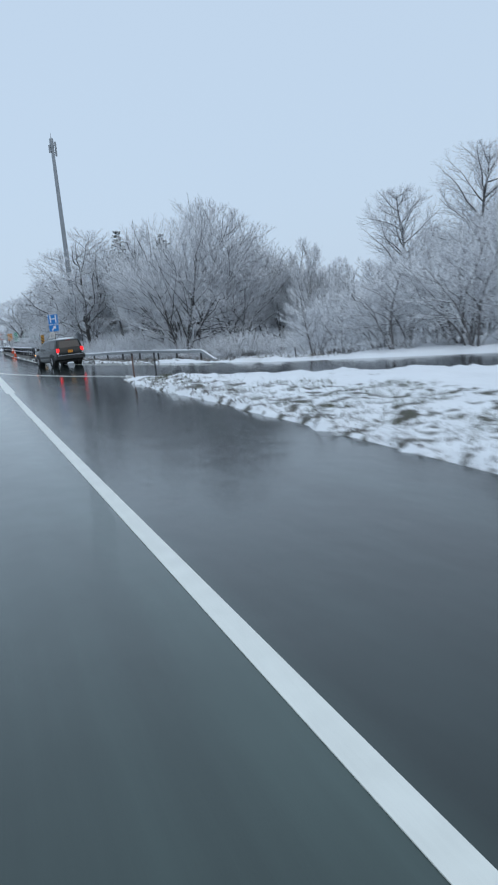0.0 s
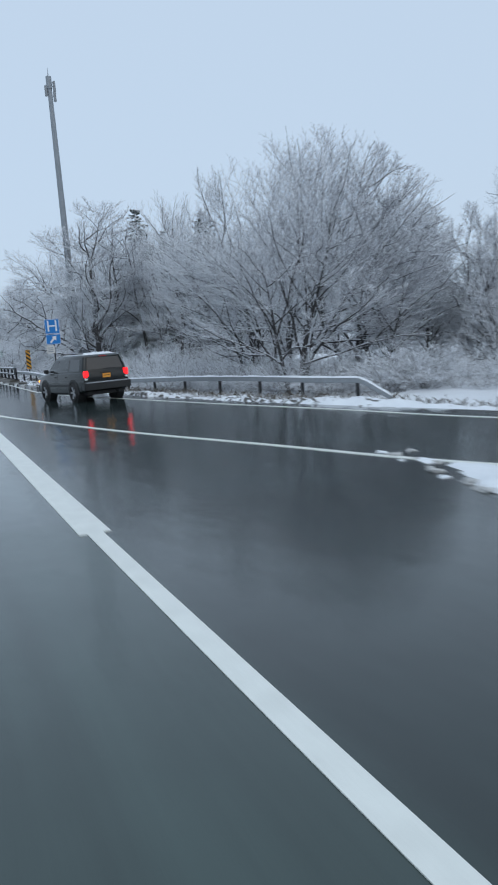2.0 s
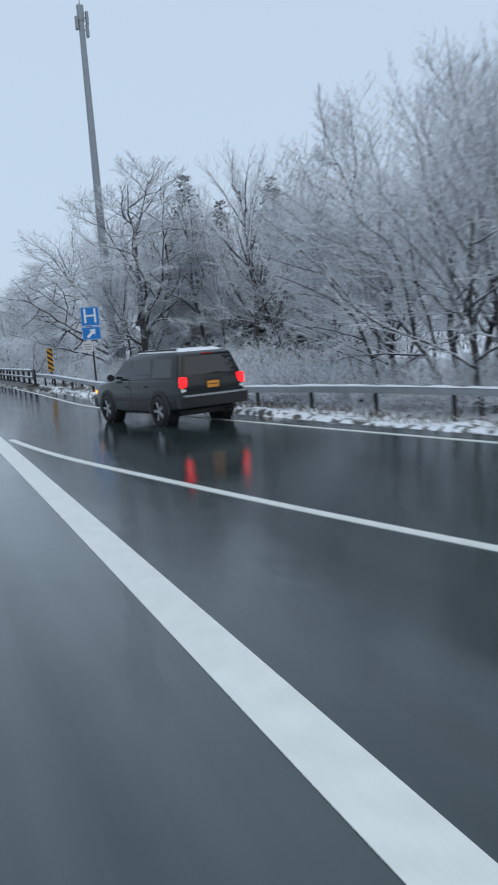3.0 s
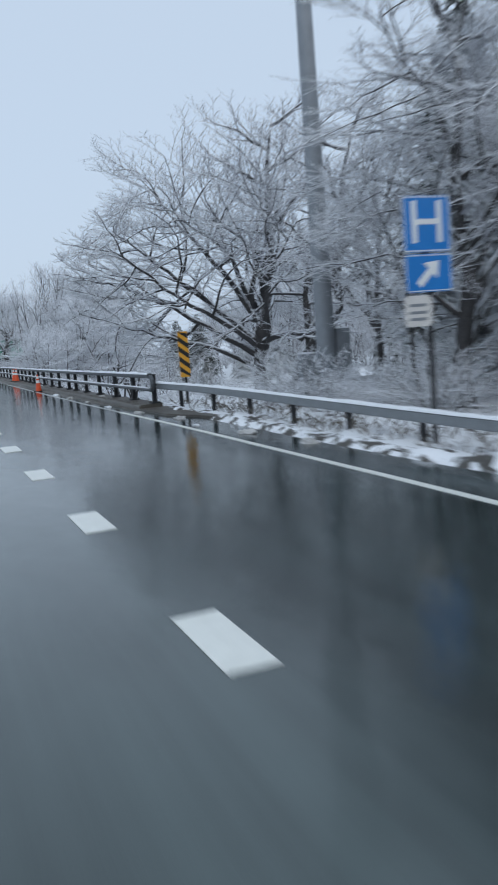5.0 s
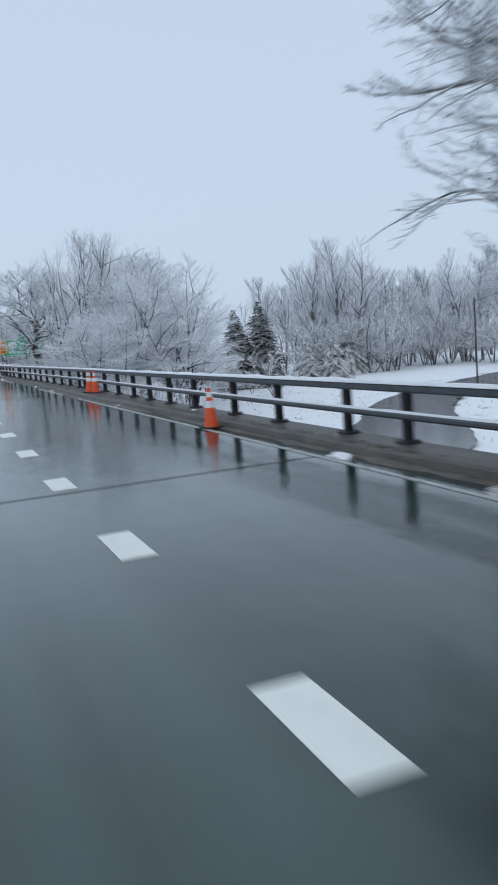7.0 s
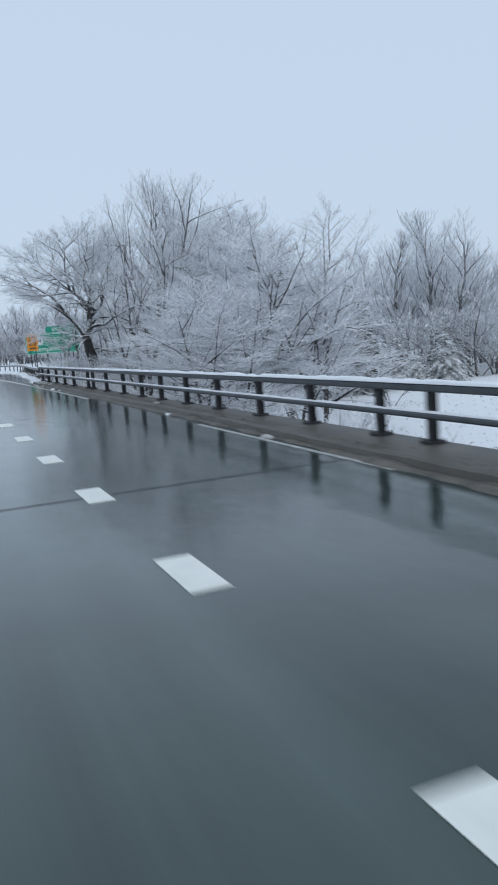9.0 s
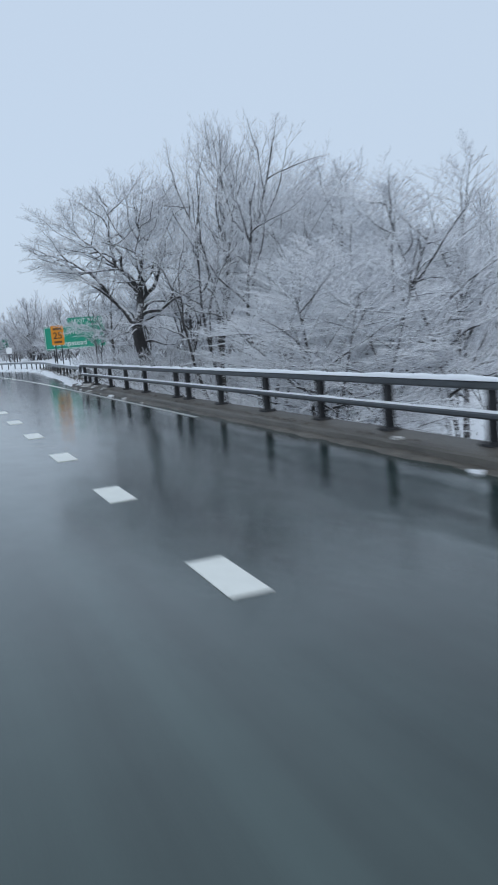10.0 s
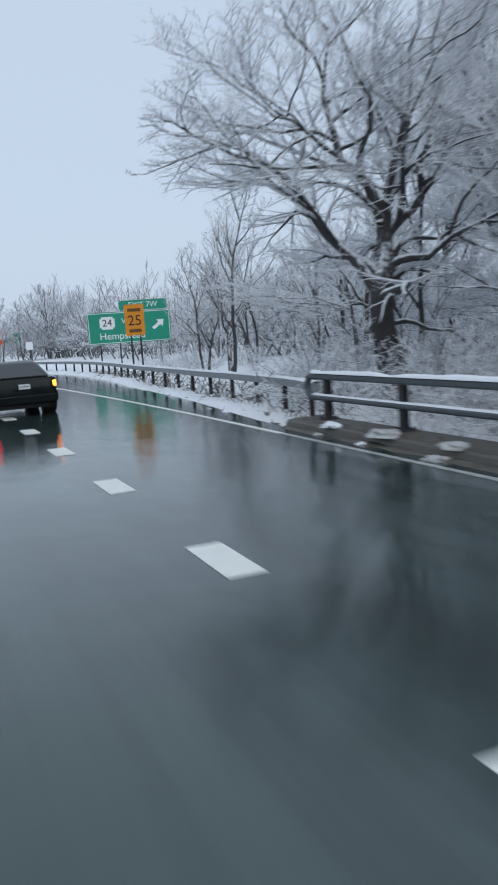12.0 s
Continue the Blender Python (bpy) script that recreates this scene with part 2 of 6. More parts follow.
def strip(stations, left, right, z, thick, cols=2):
    """A ribbon along y between two functions, with thickness."""
    vs, fs = [], []
    for y in stations:
        a, b = left(y), right(y)
        for c in range(cols + 1):
            vs.append((a + (b - a) * c / cols, y, z))
    k = cols + 1
    n = len(stations)
    for i in range(n - 1):
        for c in range(cols):
            fs.append((i * k + c, i * k + c + 1, (i + 1) * k + c + 1, (i + 1) * k + c))
    if thick:
        o = len(vs)
        vs += [(x, y, z - thick) for x, y, z in vs]
        fs += [tuple(q + o for q in reversed(f)) for f in fs]
        for i in range(n - 1):
            fs.append((i * k, (i + 1) * k, (i + 1) * k + o, i * k + o))
            fs.append((i * k + cols, i * k + cols + o, (i + 1) * k + cols + o, (i + 1) * k + cols))
        for i in (0, (n - 1) * k):
            for c in range(cols):
                q = (i + c, i + c + o, i + c + 1 + o, i + c + 1)
                fs.append(q if i == 0 else q[::-1])
    return vs, fs


def steps(a, b, d):
    n = max(1, round((b - a) / d))
    return [a + (b - a) * i / n for i in range(n + 1)]


# ---- ground, road, ramp ----
def smooth(u):
    u = min(1.0, max(0.0, u))
    return u * u * (3 - 2 * u)


def relief(x, y, s):
    return noise.noise((x * s, y * s, 3.7))


def ground_height(x, y):
    # the low land that the bridge crosses
    y0 = 17.5 - 0.35 * max(0.0, x - 14)
    y1 = 87.5 + 3.0 * max(0.0, x - 17)
    low = smooth((y - y0) / 13) * (1 - smooth((y - y1 + 11) / 15))
    if x < LEFT:
        low *= 1.0
    z = -5.0 * low
    inside = -9.0
    if y < -28.6:
        inside = max(min(x - LEFT, ISLE(y) - x), min(x - RAMP_N(y), RAMP_F(y) - x))
    else:
        inside = min(x - LEFT, BANK(y) - x)
        if y < -27.6:
            inside = abs(x - 5.0 - 0.25 * (y + 28.6)) - 0.3 * (-27.6 - y)
    if low > 0.02 and inside > -0.9:
        return z - 0.5 * smooth(low * 8)
    if -20 < y < 17:
        inside += 0.14
    if -33 < y < -28.2 and x < RAMP_F(y) - 1:
        inside -= 0.16 * smooth((-28.2 - y) / 1.2)
    if -31 < y < 9 and x > BANK(y):
        z -= 0.16 * min(max(x - BANK(y) - 0.3, 0), 3.5) * smooth((y + 31) / 5) * (1 - smooth(y / 9))
    inside += 0.14 * relief(x, y, 0.8) + 0.24 * relief(x, y, 2.6) - 0.04
    cover = 0.07 + 0.07 * relief(x, y, 1.1) + 0.09 * relief(x, y, 2.1) + 0.10 * relief(x, y, 0.25)
    far = max(0.0, abs(x - 10) - 40)
    cover += 0.5 * relief(x, y, 0.03) * smooth(far / 80)
    return z - 0.10 + (0.10 + max(0.02, cover)) * smooth((-inside + 0.05) / 0.24)


xs = steps(-1500, -200, 130) + steps(-160, -20, 20) + [-14, LEFT - 0.6, LEFT, LEFT + 1, -6, -2, 1.0, 2.4] + steps(3.0, 3.8, 0.2) + steps(3.9, 7.4, 0.1) + steps(7.6, 12.6, 0.2) + steps(13, 30, 0.7) + steps(32, 80, 3) + steps(90, 200, 11) + steps(260, 1500, 155)
ys = steps(-1500, -200, 130) + steps(-170, -80, 10) + steps(-74, -58, 1.5) + steps(-56, -33.5, 0.3) + steps(-33.3, -26.4, 0.12) + steps(-26.2, -17, 0.3) + steps(-16.8, 17.6, 0.15) + steps(17.9, 30, 0.3) + steps(31, 86, 1.8) + steps(87, 130, 0.5) + steps(134, 200, 6) + steps(220, 1500, 160)
gv = [(x, y, ground_height(x, y)) for y in ys for x in xs]
nx = len(xs)
gf = [(j * nx + i, j * nx + i + 1, (j + 1) * nx + i + 1, (j + 1) * nx + i) for j in range(len(ys) - 1) for i in range(nx - 1)]


def snow_ground(name, bare, scale, soil, dry):
    """Snow with dark grass and soil that shows through in patches."""
    m = mat(name, (0.82, 0.85, 0.88), 0.6, 0, 0.05, 1.2, 0.6, 11)
    n, l = m.node_tree.nodes, m.node_tree.links
    b = n["Principled BSDF"]
    co = n.new("ShaderNodeTexCoord")
    mp = n.new("ShaderNodeMapping")
    mp.inputs["Scale"].default_value = (1.0, 0.9, 1)
    l.new(co.outputs["Object"], mp.inputs["Vector"])
    a, f = n.new("ShaderNodeTexNoise"), n.new("ShaderNodeTexNoise")
    a.inputs["Scale"].default_value, a.inputs["Detail"].default_value = scale, 3
    f.inputs["Scale"].default_value, f.inputs["Detail"].default_value, f.inputs["Roughness"].default_value = 5.0, 6, 0.7
    for q in (a, f):
        l.new(mp.outputs["Vector"], q.inputs["Vector"])
    mul = n.new("ShaderNodeMath")
    mul.operation = "MULTIPLY_ADD"
    l.new(a.outputs["Fac"], mul.inputs[0])
    mul.inputs[1].default_value = 1.5
    l.new(f.outputs["Fac"], mul.inputs[2])
    r = n.new("ShaderNodeMapRange")
    r.inputs["From Min"].default_value, r.inputs["From Max"].default_value = bare, bare + 0.14
    l.new(mul.outputs[0], r.inputs["Value"])
    grass = n.new("ShaderNodeMixRGB")
    l.new(f.outputs["Fac"], grass.inputs["Fac"])
    grass.inputs["Color1"].default_value = (*soil, 1)
    grass.inputs["Color2"].default_value = (*dry, 1)
    mix = n.new("ShaderNodeMixRGB")
    l.new(r.outputs["Result"], mix.inputs["Fac"])
    l.new(n[m["base"]].outputs["Color"], mix.inputs["Color1"])
    l.new(grass.outputs["Color"], mix.inputs["Color2"])
    l.new(mix.outputs["Color"], b.inputs["Base Color"])
    return m


M_GROUND = snow_ground("snowy_ground", 1.56, 0.3, (0.05, 0.06, 0.03), (0.14, 0.13, 0.09))
M_ISLE = snow_ground("thin_snow_on_grass", 1.30, 2.6, (0.03, 0.031, 0.02), (0.10, 0.092, 0.07))
M_DIRT = snow_ground("dark_slush", 1.2, 4.5, (0.03, 0.029, 0.027), (0.10, 0.092, 0.08))
M_VERGE = snow_ground("slushy_verge", 1.4, 3.0, (0.035, 0.032, 0.028), (0.12, 0.11, 0.095))
ground = tagged(raw("ground", gv, gf, M_GROUND, smooth=True), "snow-covered ground with dark grass showing through", "ground", kind="structure")
ground.data.materials.append(M_ISLE)
ground.data.materials.append(M_VERGE)
ground.data.materials.append(M_DIRT)
kinds = []
for j in range(len(ys) - 1):
    y = (ys[j] + ys[j + 1]) / 2
    for i in range(nx - 1):
        x = (xs[i] + xs[i + 1]) / 2
        k = 0
        if -62 < y < -31 and ISLE(y) - 0.5 < x < min(RAMP_N(y) - 0.6, ISLE(y) + 1.2 + 0.7 * relief(x, y, 0.5) + 2.2 * smooth((-y - 36) / 8)):
            k = 1
        elif -20 < y < 17.5 and BANK(y) - 0.5 < x < BANK(y) + 0.45 + 0.5 * relief(x, y, 1.3):
            k = 3
        elif -22 < y < 17.5 and BANK(y) - 0.4 < x < BANK(y) + 2.6 + relief(x, y, 0.8):
            k = 2
        elif 86 < y < 130 and BANK(y) - 0.4 < x < BANK(y) + 2.4 + relief(x, y, 0.8):
            k = 2
        kinds.append(k)
ground.data.polygons.foreach_set("material_index", kinds)

v, f = strip(steps(-130, -28.6, 1.4), lambda y: LEFT, ISLE, 0, 0.3, 6)
tagged(raw("road_south", v, f, M_ROAD), "wet dark asphalt road shining with water", "road", kind="structure")
v, f = strip(steps(-28.6, BRIDGE0, 1.4), lambda y: LEFT, BANK, 0, 0.3, 6)
tagged(raw("road_merge", v, f, M_MERGE), "wet dark asphalt where the slip road joins", "road", kind="structure")
v, f = strip(steps(-120, -28.6, 1.4), RAMP_N, RAMP_F, 0, 0.3, 3)
tagged(raw("road_ramp", v, f, M_ROAD), "wet asphalt slip road joining the parkway", "road", kind="structure")
v, f = strip(steps(BRIDGE0, BRIDGE1, 1.4), lambda y: LEFT, lambda y: KERB(y), 0, 0.9, 6)
tagged(raw("road_bridge_deck", v, f, M_DECK), "wet asphalt bridge deck on a concrete slab", "road", kind="structure")
v, f = strip(steps(BRIDGE1, 300, 1.6), lambda y: LEFT + LANE(y), BANK, 0, 0.3, 6)
tagged(raw("road_north", v, f, M_DECK), "wet asphalt road bending away", "road", kind="structure")


def line(name, y0, y1, centre, width, label, d=1.0, paint=None):
    v, f = strip(steps(y0, y1, d), lambda y: centre(y) - width / 2, lambda y: centre(y) + width / 2, 0.007, 0.006, 1)
    return tagged(raw(name, v, f, paint or M_LANE), label, "road marking", kind="structure")


line("trim_gore_line", -120, -29.3, lambda y: LANE(y), 0.15, "solid white painted line on wet asphalt")
line("trim_gore_line_wide", -29.3, -3.03, lambda y: LANE(y), 0.30, "wide solid white painted line on wet asphalt")
line("trim_ramp_line", -60, -9.3, GORE, 0.13, "white painted edge line of the slip road", 0.6)
line("trim_edge_line", -26.5, 16.6, EDGE, 0.11, "white painted edge line beside the shoulder", 0.8)
line("trim_edge_line_bridge", 16.6, 47.0, EDGE, 0.085, "worn white edge line beside the bridge kerb", 0.8, M_WORN)
line("trim_edge_line_middle", 50.2, 57.5, EDGE, 0.08, "worn white edge line beside the bridge kerb", 0.8, M_WORN)
line("trim_edge_line_end", 69.6, 87.0, EDGE, 0.09, "worn white edge line beside the bridge kerb", 0.8, M_WORN)
line("trim_edge_line_far", 87.0, 200, EDGE, 0.11, "white painted edge line beside the shoulder", 0.8)

y = -3.03 + 3.66
while y < 150:
    v, f = strip([y - 0.95, y], lambda q: LANE(q) - 0.15, lambda q: LANE(q) + 0.15, 0.007, 0.006, 1)
    tagged(raw("trim_lane_dash", v, f, M_LANE), "short white lane dash painted on wet asphalt", "road marking", "lane dashes", "structure")
    y += 3.66


# ---- guide rails and the bridge ----
def ribbon(points, profile):
    """Sweeps a closed profile of (across, up) along points in plan."""
    vs, fs = [], []
    n, k = len(points), len(profile)
    for i, p in enumerate(points):
        a, b = Vector(points[max(0, i - 1)]), Vector(points[min(n - 1, i + 1)])
        d = b - a
        side = Vector((d.y, -d.x, 0)).normalized()
        for u, w in profile:
            q = Vector(p) + side * u
            vs.append((q.x, q.y, q.z + w))
    for i in range(n - 1):
        for c in range(k):
            fs.append((i * k + c, i * k + (c + 1) % k, (i + 1) * k + (c + 1) % k, (i + 1) * k + c))
    fs.append(tuple(range(k)))
    fs.append(tuple((n - 1) * k + c for c in reversed(range(k))))
    return vs, fs


def rounded(w, h, r, z0=0.0):
    """A rectangle with cut corners."""
    a, b = w / 2, z0 + h
    return [(-a + r, z0), (-a, z0 + r), (-a, b - r), (-a + r, b), (a - r, b), (a, b - r), (a, z0 + r), (a - r, z0)]


def snow_cap(name, points, w, z, parent, seed, h=0.035):
    """A ragged ridge of snow that lies along a rail."""
    rng = random.Random(seed)
    fine = []
    for a, b in zip(points, points[1:]):
        a, b = Vector(a), Vector(b)
        for i in range(max(1, int((b - a).length / 0.25))):
            fine.append(a + (b - a) * i / max(1, int((b - a).length / 0.25)))
    fine.append(Vector(points[-1]))
    vs, fs = [], []
    k = 5
    for i, p in enumerate(fine):
        a, b = fine[max(0, i - 1)], fine[min(len(fine) - 1, i + 1)]
        d = b - a
        side = Vector((d.y, -d.x, 0)).normalized()
        t = h * (0.65 + 0.5 * rng.random()) * (0.25 if rng.random() < 0.05 else 1)
        for u, q in ((-0.5, 0), (-0.42, 0.7), (0, 1), (0.42, 0.7), (0.5, 0)):
            c = p + side * (u * w * (0.92 + 0.1 * rng.random()))
            vs.append((c.x, c.y, c.z + z + q * t - 0.004))
    for i in range(len(fine) - 1):
        for c in range(k - 1):
            fs.append((i * k + c, (i + 1) * k + c, (i + 1) * k + c + 1, i * k + c + 1))
    return raw(name, vs, fs, M_SNOW, parent, "thin ridge of fresh snow", True)


def i_post(h, w=0.06, d=0.09):
    """A weak steel I post."""
    bm = box(-d / 2, d / 2, -0.004, 0.004, -0.3, h)
    add_box(bm, -d / 2, -d / 2 + 0.008, -w / 2, w / 2, -0.3, h)
    add_box(bm, d / 2 - 0.008, d / 2, -w / 2, w / 2, -0.3, h)
    return bm


def guide_rail(pts, label, posts, top=0.70, seed=1, end=None):
    """A box-beam guide rail on weak posts; end: points of a sloped end piece."""
    ob = holder("guide_rail", pose(0, 0, 0), label, "guard rail")
    line3 = [tuple(p) if len(p) > 2 else (p[0], p[1], 0) for p in pts]
    v, f = ribbon(line3, rounded(0.155, 0.155, 0.02, top - 0.155))
    raw("beam", v, f, M_STEEL, ob)
    snow_cap("snow_cap", line3, 0.165, top, ob, seed, 0.05)
    if end:
        v, f = ribbon(end, rounded(0.155, 0.155, 0.02, top - 0.155))
        raw("end_piece", v, f, M_STEEL, ob)
        snow_cap("snow_cap", end, 0.15, top, ob, seed + 5)
    me = None
    for x, y, *low in posts:
        if me is None:
            p = part("post", i_post(top - 0.15), M_RUST, ob)
            me = p.data
        else:
            p = new("post", me)
            p.parent = ob
        p.location = (x + 0.02, y, low[0] if low else 0)
    return ob


south_rail = curve([(-16.75, 11.0), (-15.2, 10.35), (-12.8, 9.65), (-11, 9.06), (-6, 7.55), (-1.2, 6.4), (3.1, 5.9), (8, 5.72), (12, 5.62), (14.5, 5.5), (16.4, 5.3)])
rail_low = curve([(-16.75, -0.40), (-11, -0.27), (-1.2, -0.29), (3.1, -0.23), (8, -0.14), (12, -0.06), (16.4, 0.0)])
pts = [(south_rail(y), y, rail_low(y)) for y in steps(-16.75, 16.62, 0.9)]
guide_rail(pts, "galvanised box-beam guide rail capped with snow beside the slip road", [(south_rail(y) + 0.05, y, rail_low(y)) for y in steps(-16.6, 15.4, 2.0)], top=0.68, seed=3,
           end=[(11.0, -16.75, -0.396), (11.12, -16.98, -0.5), (11.34, -17.4, -0.76), (11.5, -17.7, -0.95)])
north_rail = curve([(87.9, 5.75), (89.3, 6.05), (93.4, 6.4), (97, 6.55), (100, 6.75), (104, 6.95), (112, 7.6), (119, 7.9), (125, 7.5), (133, 5.9), (142, 3.3), (160, -3.8), (200, -21.3)])
pts = [(north_rail(y), y) for y in steps(87.95, 200, 1.0)]
guide_rail(pts, "galvanised box-beam guide rail capped with snow beyond the bridge", [(north_rail(y) + 0.05, y) for y in steps(88.6, 160, 1.85)], seed=4)

def worn(y, k):
    return 0.5 * noise.noise((y * 0.9, k, 0.4)) + 0.35 * noise.noise((y * 2.7, k, 1.4)) + 0.15 * noise.noise((y * 7.0, k, 2.4))


vs, fs = [], []
kerb_y = steps(BRIDGE0, BRIDGE1, 0.16)
for y in kerb_y:
    a, b = KERB(y) + 0.003, RAILING(y) + 0.17
    foot, lip = a + 0.012 * worn(y, 5), 0.135 + 0.03 * worn(y, 9)
    vs += [(foot, y, -0.9), (foot, y, 0.02), (a + 0.02 + 0.02 * worn(y, 1), y, lip - 0.03), (a + 0.055 + 0.03 * worn(y, 2), y, lip), (a + 0.2, y, 0.146 + 0.012 * worn(y, 3)), (b - 0.12, y, 0.148 + 0.01 * worn(y, 4)), (b, y, 0.15), (b, y, -0.9)]
for i in range(len(kerb_y) - 1):
    fs += [(i * 8 + c, (i + 1) * 8 + c, (i + 1) * 8 + (c + 1) % 8, i * 8 + (c + 1) % 8) for c in range(8)]
fs += [tuple(range(8)), tuple((len(kerb_y) - 1) * 8 + c for c in reversed(range(8)))]
tagged(raw("trim_bridge_kerb", vs, fs, M_CONC), "worn wet brown concrete kerb along the bridge", "kerb", kind="structure")
vs, fs = [], []
for i, y in enumerate(kerb_y):
    a, q = KERB(y), max(0.0, 0.35 + worn(y, 7) + 0.6 * noise.noise((y * 0.25, 6, 0.2)))
    vs += [(a - 0.05 - 0.2 * q, y, 0.001), (a - 0.03 - 0.1 * q, y, 0.004 + 0.035 * q), (a - 0.005, y, 0.006 + 0.07 * q), (a + 0.03, y, 0.0)]
    if i:
        fs += [((i - 1) * 4 + c, (i - 1) * 4 + c + 1, i * 4 + c + 1, i * 4 + c) for c in range(3)]
tagged(raw("slush_ridge", vs, fs, M_GRIT, smooth=True), "low ridge of brown grit and slush at the kerb foot", "slush", kind="stuff")
vs, fs = [], []
rg = random.Random(77)
for i in range(900):
    y = rg.uniform(BRIDGE0 + 0.3, BRIDGE1 - 0.3)
    x, q = KERB(y) + 0.07 + abs(rg.gauss(0, 0.12)), rg.uniform(0.008, 0.035) * (2.2 if y > 74 and rg.random() < 0.3 else 1)
    if noise.noise((x * 3, y * 0.6, 2.2)) < -0.05:
        continue
    o = len(vs)
    vs += [(x + q * math.cos(c) * rg.uniform(0.6, 1.3), y + 1.4 * q * math.sin(c) * rg.uniform(0.6, 1.3), 0.143) for c in (0.2, 1.4, 2.7, 3.9, 5.2)] + [(x, y, 0.15 + q * 0.7)]
    fs += [(o + c, o + (c + 1) % 5, o + 5) for c in range(5)]
tagged(raw("grit_lumps", vs, fs, M_GRIT, smooth=True), "lumps of frozen grit and slush along the kerb", "slush", kind="stuff")
v, f = strip(steps(12.0, BRIDGE0 - 0.003, 0.6), lambda y: 4.66 + 0.55 * smooth((15.2 - y) / 3.2) + 0.12 * noise.noise((y * 1.3, 0, 0.5)), lambda y: 5.42 + 0.12 * noise.noise((y * 0.8, 3, 0.5)), 0.05, 0.4, 2)
tagged(raw("trim_low_kerb", v, f, M_CONC), "low wet brown kerb leading up to the bridge", "kerb", kind="structure")
POST_Y = [16.7, 18.85, 21.1, 23.45, 25.75, 27.85, 29.4, 31.85, 34.0, 36.5, 38.55, 40.5, 42.4, 44.6, 46.8, 49.0, 50.74, 52.0, 54.2, 56.4, 58.75, 61.03, 63.3, 65.4, 67.7, 70.3, 72.7, 73.7, 77.0, 79.5, 82.0, 84.7, 87.0]


def bridge_post(h):
    """A tapered steel railing post on a bolted plate."""
    bm = bmesh.new()
    add_box(bm, -0.12, 0.12, -0.13, 0.13, 0.0, 0.03)
    for sx in (-0.05, 0.05):
        add_box(bm, sx - 0.008, sx + 0.008, -0.05, 0.05, 0.03, h)
    add_box(bm, -0.045, 0.045, -0.006, 0.006, 0.03, h)
    for a in (-0.09, 0.09):
        for b in (-0.1, 0.1):
            add_tube(bm, (a, b, 0.03), (a, b, 0.06), 0.016, n=6)
    return bm


railing = holder("bridge_railing", pose(0, 0, 0), "two-bar weathered steel bridge railing capped with snow", "railing")
me = None
for y in POST_Y:
    if me is None:
        p = part("post", bridge_post(0.78), M_RUST, railing)
        me = p.data
    else:
        p = new("post", me)
        p.parent = railing
    p.location = (RAILING(y), y, 0.15)
    p.rotation_euler = (0, 0, radians(0.5))
pts = [(RAILING(y) - 0.09, y, 0) for y in steps(16.7, 87.3, 0.9)]
for nm, lo, hgt in (("top_rail", 0.825, 0.105), ("middle_rail", 0.475, 0.085)):
    v, f = ribbon(pts, rounded(0.13, hgt, 0.025, lo))
    raw(nm, v, f, M_RAIL, railing)
    snow_cap("snow_cap", pts, 0.145 if lo > 0.6 else 0.1, lo + hgt, railing, int(lo * 100), 0.06 if lo > 0.6 else 0.028)
for y0, e in ((16.7, -1), (87.3, 1)):
    x = RAILING(y0) - 0.09
    bend = [(x, y0 - 0.02 * e, 0.87), (x, y0 + 0.1 * e, 0.868), (x, y0 + 0.19 * e, 0.83), (x, y0 + 0.235 * e, 0.76), (x, y0 + 0.25 * e, 0.69), (x, y0 + 0.235 * e, 0.62), (x, y0 + 0.19 * e, 0.55), (x, y0 + 0.1 * e, 0.515), (x, y0 - 0.02 * e, 0.51)]
    bm = bmesh.new()
    for a, b in zip(bend, bend[1:]):
        add_tube(bm, a, Vector(b) + (Vector(b) - Vector(a)) * 0.15, 0.058, 0.058, 10)
    part("end_bend", bm, M_RAIL, railing)
# expansion joints across the deck
for y in (28.7, 51.3):
    bm = box(-7, KERB(y) - 0.05, y - 0.011, y + 0.011, 0.001, 0.005)
    tagged(part("trim_expansion_joint", bm, M_RUST), "dark steel expansion joint across the bridge deck", "joint", kind="structure")


# ---- trees ----
def frame_of(d):
    a = Vector((0, 0, 1)) if abs(d.z) < 0.9 else Vector((1, 0, 0))
    u = d.cross(a).normalized()
    return u, d.cross(u)


class Wood:
    """Collects tapered branches as tubes."""

    def __init__(self):
        self.v, self.f = [], []

    def branch(self, pts, r0, r1, k, pointed=False):
        n, o = len(pts), len(self.v)
        for i, p in enumerate(pts):
            if pointed and i == n - 1:
                self.v.append((p.x, p.y, p.z))
                continue
            d = (pts[min(n - 1, i + 1)] - pts[max(0, i - 1)]).normalized()
            u, w = frame_of(d)
            r = r0 + (r1 - r0) * i / (n - 1)
            for c in range(k):
                a = 2 * math.pi * c / k
                q = p + u * (r * math.cos(a)) + w * (r * math.sin(a))
                self.v.append((q.x, q.y, q.z))
        for i in range(n - 1):
            for c in range(k):
                e = (c + 1) % k
                if pointed and i == n - 2:
                    self.f.append((o + i * k + c, o + i * k + e, o + (n - 1) * k))
                else:
                    self.f.append((o + i * k + c, o + i * k + e, o + (i + 1) * k + e, o + (i + 1) * k + c))


